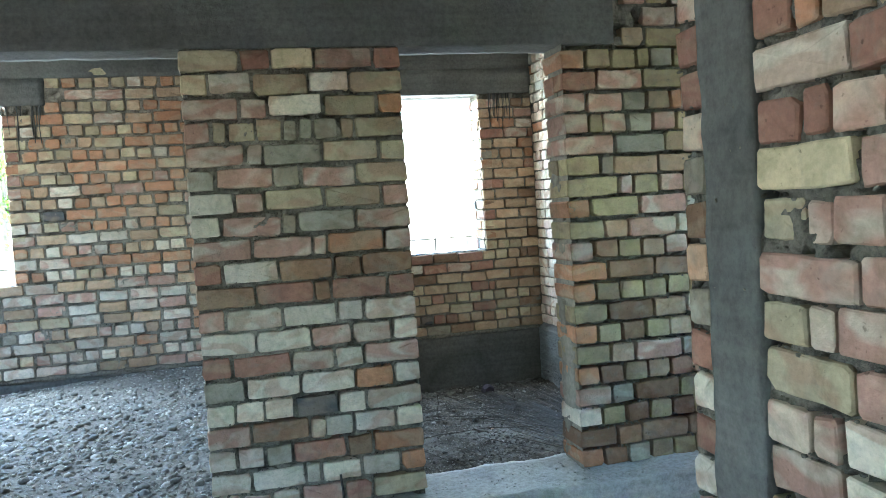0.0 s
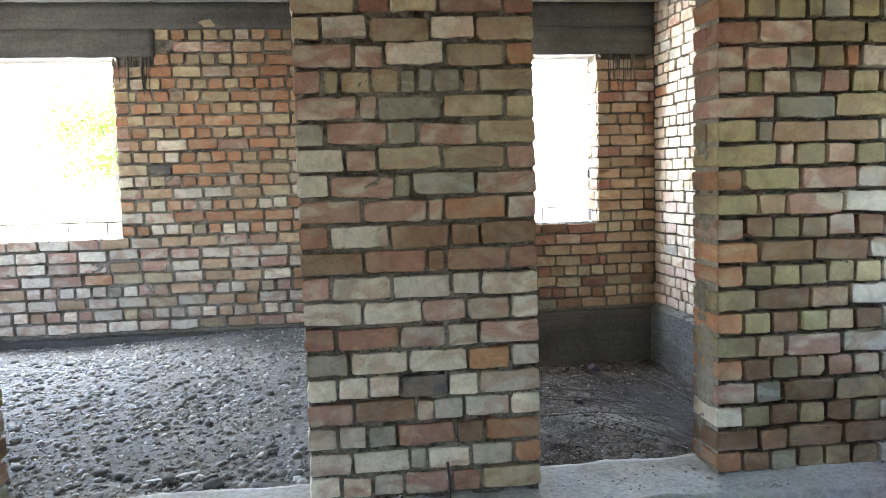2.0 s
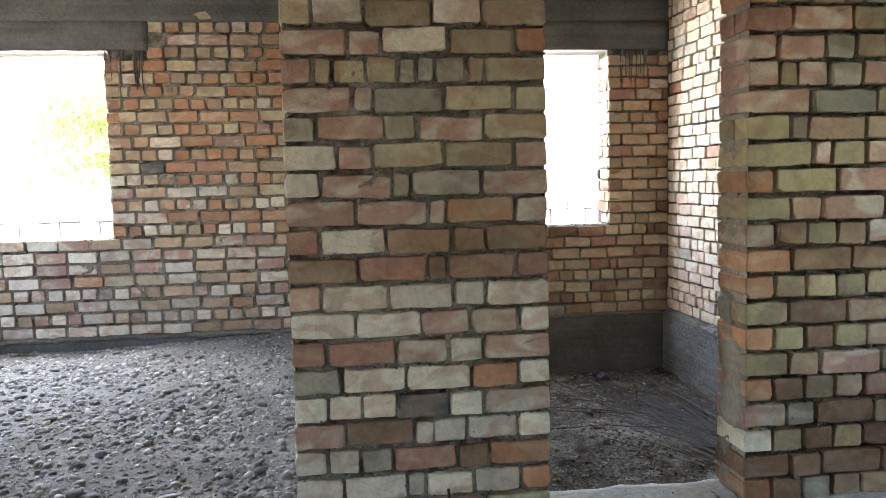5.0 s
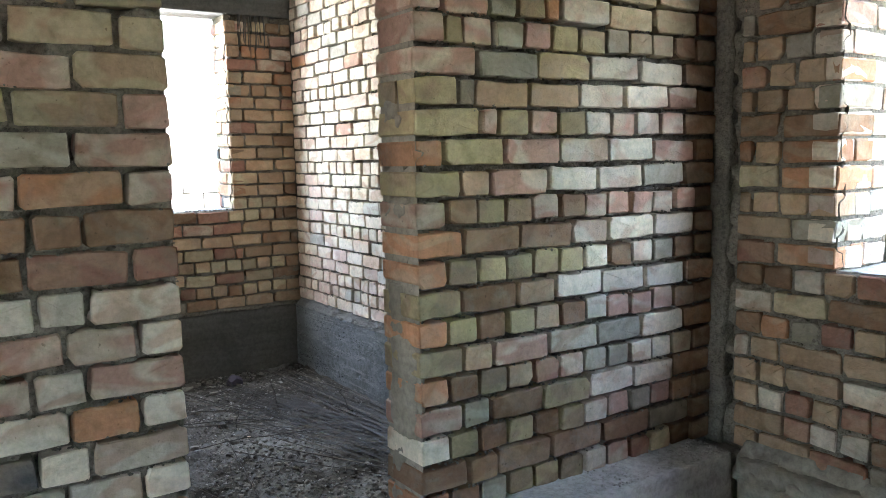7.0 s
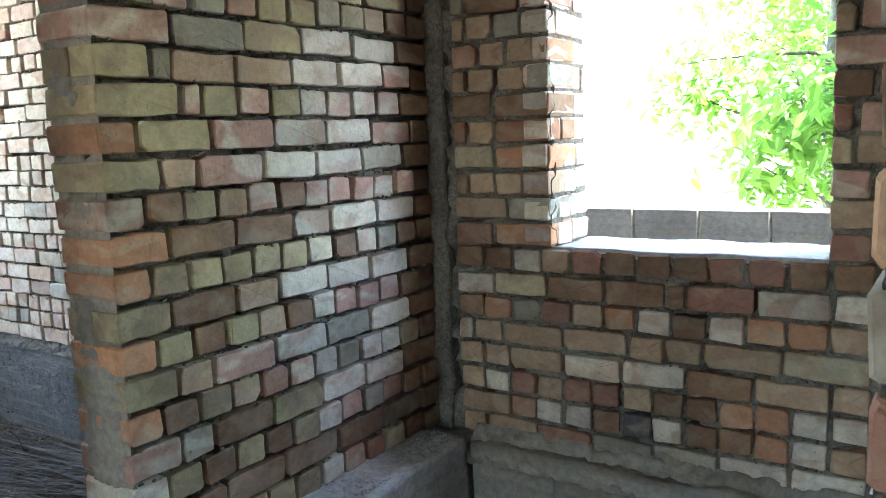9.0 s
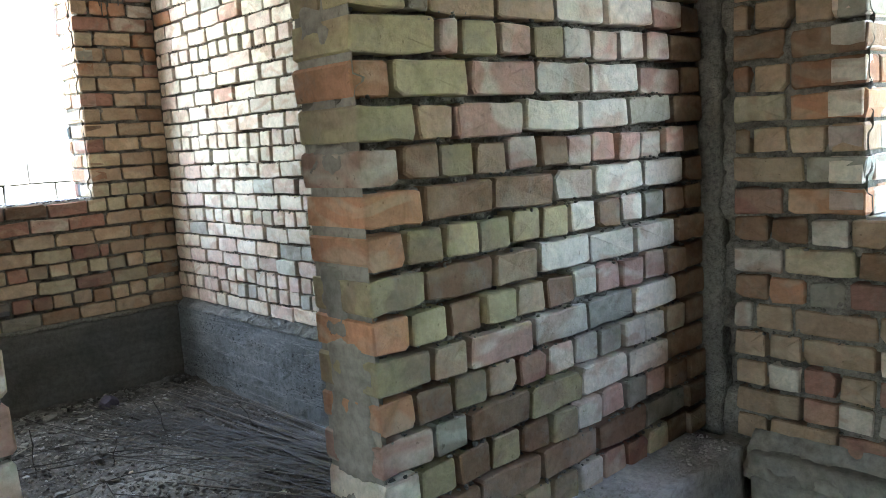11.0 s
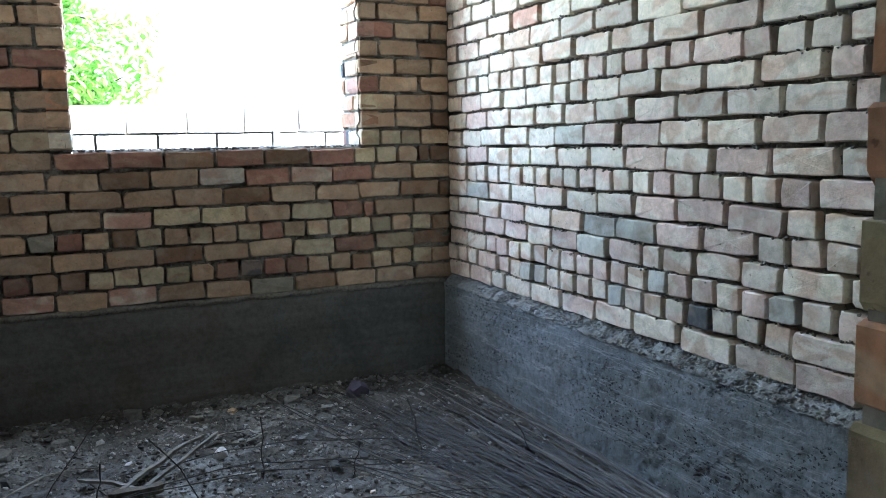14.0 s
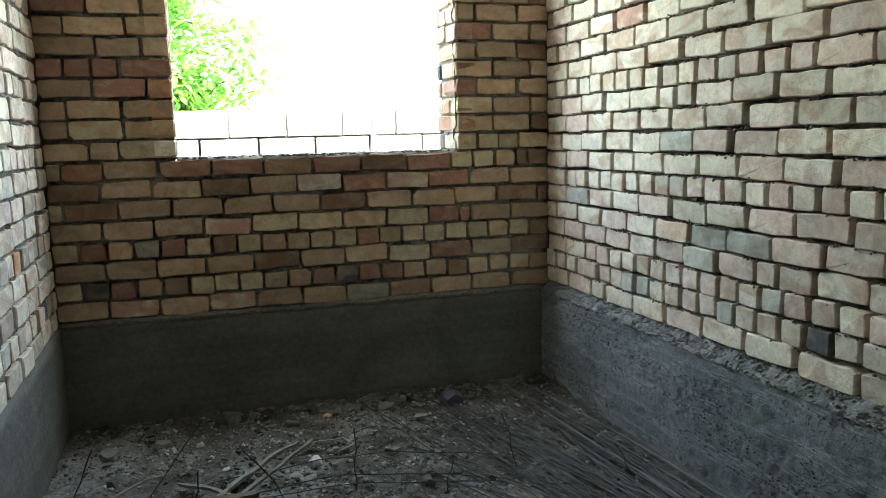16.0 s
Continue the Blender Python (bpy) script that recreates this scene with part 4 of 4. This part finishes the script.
# ---- brick walls, last ----
PIER = ["HwHpHwTpHrSy", "TwSwQgTwTwHo", "HwHwHgSrHbSo", "TpSbQpHwTwHw", "HwHwHwTdHwSw", "TgSwSwToHw", "HrSrTpHwSp", "SwSwTpTpHw", "HpSwSwHwSw", "SbSrQbSrHr",
        "HrSwSbHbSb", "SpSpQpSoHp", "HwSpQgSgSp", "TwHpSySyHp", "HgSpHgSpSy", "SpQwSgSyHy", "HpQyHyHyQgQgHgQySy", "SpHpSwSyHo", "HyTwSyTwSy", "SyHrTySpHr"]
JAMB = ["HoHbHgHtHtHtHwHpHrHyHbHb", "TbHbSbSbSbSgHb", "HwHtHbHtHbHtHwHpHgHpHbHb", "TpHgSbStSwSwSb", "HoHbHtHkHrHpHwHgHwHwHyHb", "TtHkSpSwSgSwTb", "HoHtHbHtHkHbHwHpHpHpHbHb", "TtSbTkSwSwSwTb",
        "HoHtHtHtHtHtHwHbHwHgHbHb", "ToSbSbTwSwSwHb", "HpHbHtHkHpHbHpHpHpHwHpHb", "TtHkSpSwSwSgTb", "HoStSpSwSwSpHb", "StQpHtHpHtHwHpHwHpTb", "TtQgSkSkSwSwTpHb", "SpSgStSwSwTb",
        "HpQtHpHgHpHtHtHgHyHyHbHb", "HpTpHgHtQoSwSySyHb", "TrSpStHtHtSySyHb", "HoHtHtQtHgHtHgHwHyHyHyHb", None, None, None, None, None, None, None, None]
EAST = ["HkSkSrSgSgSwSw", "SkHrHwHwHbHdHwHbHbHoHwHk", "HkHwHrHyHrHrHkHbHbHoHoHwHw", "HkHkSkSwSwSbSoHk", "QwHySoSkHkHkSoSy", "HbHoHgHrHyHoHwHbHwHoHoHk", "TwSySbSbQbSrSwHw", "HbHbHwHyHrHbHbHbHrHrHbHb"] + [None] * 20
FAR = ["SySpSySpSySySgSbSySySy", "HyHdHrHoHbHyHyHyHyHoHrHdHrHrHoHyHbHyHoHyHo", "SySySySySbSySySoSrSoSb", "HyHrHoHgHrHyHbHyHoHyHoHyHrHyHyHyHyHyHoHyHb", "SySySySpSoSoSySoTrQrSySy",
       "QySbSySySySySbSySySySbQb", "SbSySySbSySwSrSpSrSySy", "QyToSySrSrSbSrSbSrHyHyHoQbHb"] + [None] * 18
PALE_ROWS = ["SqSqHwSwSwSqSwSwSwSq", "HqHqHwHqHqHqHwHvHvHwHwHqHwHvHwHwHwHdHwHwHw", "SqSwHqHqHwHwHwHwHqHqHqHqHwHvHqHqHwHqHv", "SqSqSqSqSwSqSvSqHwTwSwTw", "HwSwSwSqSwSwSvSvSqSq", "SwSvSwSwSqSwSwSqSqSq", "SwHwHwHwHwHwHwHwHwHwHqHqHwHwHqHwHqHwHw", "SwSqSwTwSwSwSwSqSwSq", "TwSwSwSwSwSvSqSqSwSw", "SwSqSwSwSwSwSwSqSwSw", "TwSqSwSwSwHwHwSwSwSwSw", "HwHwHwHwHwHwHwHwHwHwHwHqHwHqHqHqSqHqHw", "SwSwSwSwSwSwSwSwSqSw", "HwSwSwSwSwSwSwSwSw"]
PALE_REACH = [2.766, 2.746, 2.776, 2.688, 2.575, 2.699, 2.671, 2.621, 2.57, 2.669, 2.557, 2.768, 2.843, 2.444]
WARM_ROWS = ["HoHoHwHwHyHyHoHwHwHoHwHo", "TwSpSoSoSoSo", "HoHkHwHoHpHwHoHkHkHwHw", "TpSkSwSwSkSy", "HwHwHyHpHoHoHoHwHoHoHk", "SyTdSoSoSkSy", "HkHyHkHwHoHkHoHoHkHoHy", "ToHkSwSoSpSo", "HyHoHyHyHoHoHkHyHoHpHo", "SySkSoSoSoSy", "HyHoHyHyHoHoHkHyHyHwHo", "TyHoHoHkHkSySoSo", "HkHwHyHoHkHyHoHyHoHoHo", "SySoSySwSkSo"]
WARM_REACH = [1.546, 1.564, 1.517, 1.556, 1.537, 1.559, 1.537, 1.462, 1.563, 1.578, 1.572, 1.581, 1.541, 1.58]
STUB = ["Sp", "Hp", "Sy", "Hy", "Sw", "Hp", "Sr", "SpHwSwSp", "HpQpHwHwSp", "SyStSr".replace("t", "p"), "HyQpHpHgSy", "SpTpSw", "HyQpHpHwSr", "SyTpSp", "HrQrHpHoSw", "SwTrSp", "HrQoHyTySp", "SpSoTy"]
TEETH = "pwpwrpwrwrgobgprrppwrp"


def wall_at(name, label):
    return tagged(new(name), label, "wall", kind="structure")


def core(w, x0, x1, y0, y1, z0, z1):
    return box_part("mortar_core", x0, x1, y0, y1, z0, z1, mortar, w)


C = S + 0.055
w_pier = wall_at("wall_pier", "unplastered brick pier of pale and reddish bricks with grey mortar")
core(w_pier, XP0 + C, XP1 - C, YW + C, YB - C, 0.5, ZB + 0.3)
joints(w_pier, (XP0 + 0.004, YW, 0.5), (1, 0), XP1 - XP0 - 0.008, 2.2, 1, depth=0.015, gap=0.08, material=pale_mortar)
joints(w_pier, (XP1 - 0.001, YW + 0.006, 0.5), (0, 1), 0.232, 2.2, 2, amp=0.008, depth=0.004, gap=0.42)
joints(w_pier, (XP0 + 0.001, YB - 0.006, 0.5), (0, -1), 0.232, 2.2, 3, amp=0.008, depth=0.004, gap=0.42)
lay(w_pier, PIER, (XP0, YW, 0.548), (1, 0), XP1 - XP0, MIX, 3, ends=(True, True))
core(w_pier, -3.4, 1.6, YW + 0.03, YB - 0.02, 3.2, ZC)

w_jamb = wall_at("wall_jamb", "unplastered brick wall beside the door opening with deep grey joints")
core(w_jamb, XJ + C, XE + 0.2, YW + C, YB - C, 0.5, ZB)
core(w_jamb, 1.95, XE + 0.2, YW + C, YB - C, ZB, ZC)
joints(w_jamb, (XJ + 0.004, YW, 0.5), (1, 0), XE - XJ, 2.2, 4, amp=0.019, depth=0.038, gap=-0.16)
joints(w_jamb, (1.9, YW, 2.69), (1, 0), XE - 1.9, 0.88, 4)
joints(w_jamb, (XJ, YB - 0.006, 0.5), (0, -1), 0.232, 2.2, 5, amp=0.006, depth=0.002, gap=0.45, material=smear)
lay(w_jamb, JAMB, (XJ, YW, 0.525), (1, 0), XE - XJ - 0.02, OLIVE, 5, ends=(True, False), skip=lambda u, z, l: z > 2.6 and u < 0.28)


def thin_edges(su, sv, seed, ragged=0.05):
    """A smear that thins out unevenly towards its border."""
    def lift(u, v):
        e = min(u, su - u, v, sv - v) + ragged * noise.noise(Vector((u * 14, v * 14, seed))) + 0.3 * ragged * noise.noise(Vector((u * 45, v * 45, seed)))
        return -0.026 * max(0.0, 1 - max(e, 0) / 0.035)
    return lift


for z, h, y, l, seed, rag in ((0.80, 0.43, YB - 0.006, 0.23, 1, 0.035), (1.20, 0.22, YB - 0.012, 0.14, 2, 0.03), (0.55, 0.26, YB - 0.01, 0.12, 3, 0.04), (1.96, 0.13, YB - 0.03, 0.14, 4, 0.05), (1.62, 0.10, YB - 0.005, 0.2, 5, 0.04)):
    rough_sheet("cement_patch", (XJ - 0.004, y, z), (0, -1, 0), (0, 0, 1), (-1, 0, 0), l, h, 0.008, 0.005, smear, w_jamb, "smooth grey cement smear on the wall's end", 12, thin_edges(l, h, seed, rag))

w_left = wall_at("wall_left_jamb", "unplastered brick wall end beside the wide opening")
core(w_left, -4.7, XLJ - C, YW + C, YB - C, 0.2, ZB)
core(w_left, -4.7, -3.35, YW + C, YB - C, ZB, ZC)
joints(w_left, (-3.0, YW, 0.5), (1, 0), 3.0 + XLJ, 2.2, 6, 0.02)
joints(w_left, (XLJ, YW + 0.004, 0.5), (0, 1), 0.24, 2.2, 7)
lay(w_left, [None] * 20, (-3.0, YW, 0.54), (1, 0), 3.0 + XLJ, MIX, 7, ends=(False, True))

w_far = wall_at("wall_far", "brick window wall above a dark concrete plinth")
for x0, x1, z0, z1 in ((XL - 0.25, WR0 - S, BASE, ZC), (WR0 - S, WR1 + S, BASE, WRZ0 - S), (WR1 + S, XR + 0.4, BASE, ZC)):
    core(w_far, x0, x1, YF + C, YF + T - C, z0, z1)
joints(w_far, (XL, YF, BASE), (1, 0), XR - XL + 0.02, 2.75, 8, 0.018, 0.011, depth=0.017, gap=0.05, holes=[(WR0 - XL, WR1 - XL, WRZ0 - BASE - 0.02, 9)])


def beside(lo, hi, sill):
    """Bricks left of lo and right of hi above the sill, cut at the opening."""
    return lambda u, z, l: z > sill - 0.05 and u + l > lo + 0.05 and u < hi - 0.05


lay(w_far, [row.replace("Sy", "Sk").replace("Ho", "Hk").replace("So", "Sy") for row in FAR[:8]], (XL, YF, 0.57), (1, 0), XR - XL, RED, 11, depth=0.12)
lay(w_far, ["TkHkSy", "HkSySk", "HkSkSk", "SkSrHk", "HrHrHrSr", "SkTkHk", "HkSkTk", "SrSkHk"] + [None] * 10, (XL, YF, 0.57 + 8 * COURSE), (1, 0), WR0 - XL, RED, 12, ends=(False, True), limit=150)
lay(w_far, ["HyHyHyTk", "SkSkHb", "SySkHk", "HrSkTk", "SkSkHk", "HkSkTb", "SrSkHk", "HkSkTk", "SkSkHr"] + [None] * 6, (WR1, YF, 0.57 + 8 * COURSE), (1, 0), XR - WR1, RED, 14, ends=(True, False), limit=150)
for x0, d, sgn in ((WR0, (0, 1), 0), (WR1, (0, -1), 1)):
    joints(w_far, (x0, YF + (T if sgn else 0), WRZ0), d, T, 1.66, 15 + sgn, 0.02)
    lay(w_far, [None] * 15, (x0, YF + (T if sgn else 0), 0.57 + 8 * COURSE), d, T, RED, 16 + sgn, limit=0)

w_lfar = wall_at("wall_left_room", "brick window wall behind the gravel floor, pale at its foot")
for x0, x1, z0, z1 in ((WL1 + S, XL - 0.25, BASE, ZC), (WL0 - S, WL1 + S, BASE, WRZ0 - S), (-4.6, WL0 - S, BASE, ZC)):
    core(w_lfar, x0, x1, YF + C, YF + T - C, z0, z1)
joints(w_lfar, (-4.6, YF, 0.53), (1, 0), 4.6, 2.85, 9, 0.02, 0.012, depth=0.013, gap=0.16, holes=[(WL0 + 4.6, WL1 + 4.6, WRZ0 - 0.53 - 0.02, 9)], material=pale_mortar)
LOW = {"w": 8, "y": 2.5, "k": 3, "p": 5, "o": 1.5, "g": 0.5}
lay(w_lfar, ["S", "H", "S", "H", "S", "S", "S", "S"], (-4.6, YF, 0.548), (1, 0), 4.6, LOW, 13, limit=200, joint=0.018, course=0.1123)
lay(w_lfar, WARM_ROWS + list("HSHS"), (WL1, YF, 0.548 + 8 * 0.1123), (1, 0), XL - 0.25 - WL1, HOT, 18, joint=0.02, ends=(True, False), skip=lambda u, z, l: z > 3.0 and u < 0.36, course=0.1123, reach=WARM_REACH)
lay(w_lfar, [None] * 16, (-4.6, YF, 0.548 + 8 * 0.1123), (1, 0), WL0 + 4.6, RED, 19, limit=0, course=0.1123)
joints(w_lfar, (WL1, YF + T, WRZ0), (0, -1), T, 1.66, 20, 0.02)
lay(w_lfar, [None] * 15, (WL1, YF + T, 0.548 + 8 * 0.1123), (0, -1), T, RED, 21, limit=0, course=0.1123)

w_right = wall_at("wall_right_room", "pale cream brick side wall with deep dark joints above a concrete plinth")
core(w_right, XR + C, XR + 0.28, YB, YF + 0.3, 0.5, ZC)
joints(w_right, (XR, YF, 0.52), (0, -1), YF - YB, 3.05, 10, 0.0125, 0.018, depth=0.037, gap=-0.2)
lay(w_right, PALE_ROWS + list("SSSHSSSSHSSSSHS"), (XR, YF, 0.592), (0, -1), YF - YB, PALE, 17, joint=0.021, course=0.1028, reach=PALE_REACH)
w_rl = wall_at("wall_right_room_west", "pale cream brick side wall above a concrete plinth")
core(w_rl, XL - 0.25, XL - C, YB, YF + 0.3, 0.5, ZC)
joints(w_rl, (XL, YB, 0.52), (0, 1), YF - YB, 3.05, 11, 0.03, 0.010)
lay(w_rl, list("SHSSHSSSHSSHSSSHSSSHSSHSSHS"), (XL, YB, 0.55), (0, 1), YF - YB, PALE, 19, joint=0.021)

w_east = wall_at("wall_east", "reddish brick window wall with a mortar-smeared foot")
for y0, y1, z0, z1 in ((EW1 + S, YB, 0.45, ZC), (EW0 - S, EW1 + S, 0.45, EZ0 - S), (-4, EW0 - S, 0.45, ZC)):
    core(w_east, XE + C, XE + T - C, y0, y1, z0, z1)
joints(w_east, (XE, YW, 0.47), (0, -1), 2.2, 2.6, 12, 0.014, 0.011, holes=[(YW - EW1, YW - EW0, EZ0 - 0.47 - 0.02, 9)], material=pale_mortar)
lay(w_east, [row.replace("Hy", "Hk").replace("So", "Sk") for row in EAST[:8]], (XE, 3.695, 0.505), (0, -1), 3.695 - 2.06, RED, 23)
lay(w_east, [None] * 16, (XE, 3.695, 0.505 + 8 * COURSE), (0, -1), 3.695 - EW1, RED, 24, ends=(False, True), limit=150)
lay(w_east, [None] * 16, (XE, EW0, 0.505 + 8 * COURSE), (0, -1), 0.6, RED, 25, ends=(True, False), limit=150)
joints(w_east, (XE + 0.03, EW1 + 0.003, EZ0), (1, 0), T - 0.03, 1.72, 26, 0.02, 0.006, depth=0.006, gap=0.6)
# Pale tones put the bright light on this reveal into its bricks.
lay(w_east, [None] * 16, (XE, EW1, 0.505 + 8 * COURSE), (1, 0), T, PALE, 27, limit=150)
for w, box in ((w_far, (WR0, WR1, YF + 0.02, YF + T, WRZ0 - 0.03, WRZ0 + 0.004)), (w_lfar, (WL0, WL1, YF + 0.02, YF + T, WRZ0 - 0.03, WRZ0 - 0.004)), (w_east, (XE + 0.02, XE + T, EW0, EW1, EZ0 - 0.03, EZ0 + 0.004))):
    rough_block("sill_mortar", *box, 0.03, 0.006, dusty, w, "dusty mortar on the sill")

w_stub = wall_at("wall_stub", "brick wall end of pinkish bricks beside a toothed concrete column")
core(w_stub, NX + C, NX + 0.25, -4, NY - C, 0.2, ZC)
joints(w_stub, (NX, NY - 0.004, 0.45), (0, -1), 1.2, 2.4, 13, 0.014)
joints(w_stub, (NX + 0.25, NY, 0.45), (-1, 0), 0.245, 2.4, 14, 0.014)
lay(w_stub, [s if len(s) > 4 else None for s in STUB] + [None] * 10, (NX, 1.562, 0.5075), (0, -1), 0.8, MIX, 29)
lay(w_stub, ["H" + c for c in TEETH], (NX, NY, 0.5075), (0, -1), 0.095, MIX, 31, ends=(True, False))

joint_lumps(w_pier, (XP0, YW, 0.548), (1, 0), XP1 - XP0, 20, 900, 1)
joint_lumps(w_jamb, (XJ, YW, 0.525), (1, 0), XE - XJ, 20, 1500, 2)
joint_lumps(w_right, (XR, YF, 0.592), (0, -1), YF - YB, 26, 8000, 3, 0.1028)
joint_lumps(w_east, (XE, YW, 0.505), (0, -1), 1.7, 8, 600, 4)
joint_lumps(w_far, (XL, YF, 0.57), (1, 0), XR - XL, 8, 600, 5)
joint_lumps(w_lfar, (-3.4, YF, 0.548), (1, 0), 3.4, 8, 1100, 6, 0.1123)
joint_lumps(w_stub, (NX, NY, 0.5075), (0, -1), 0.9, 20, 500, 7)
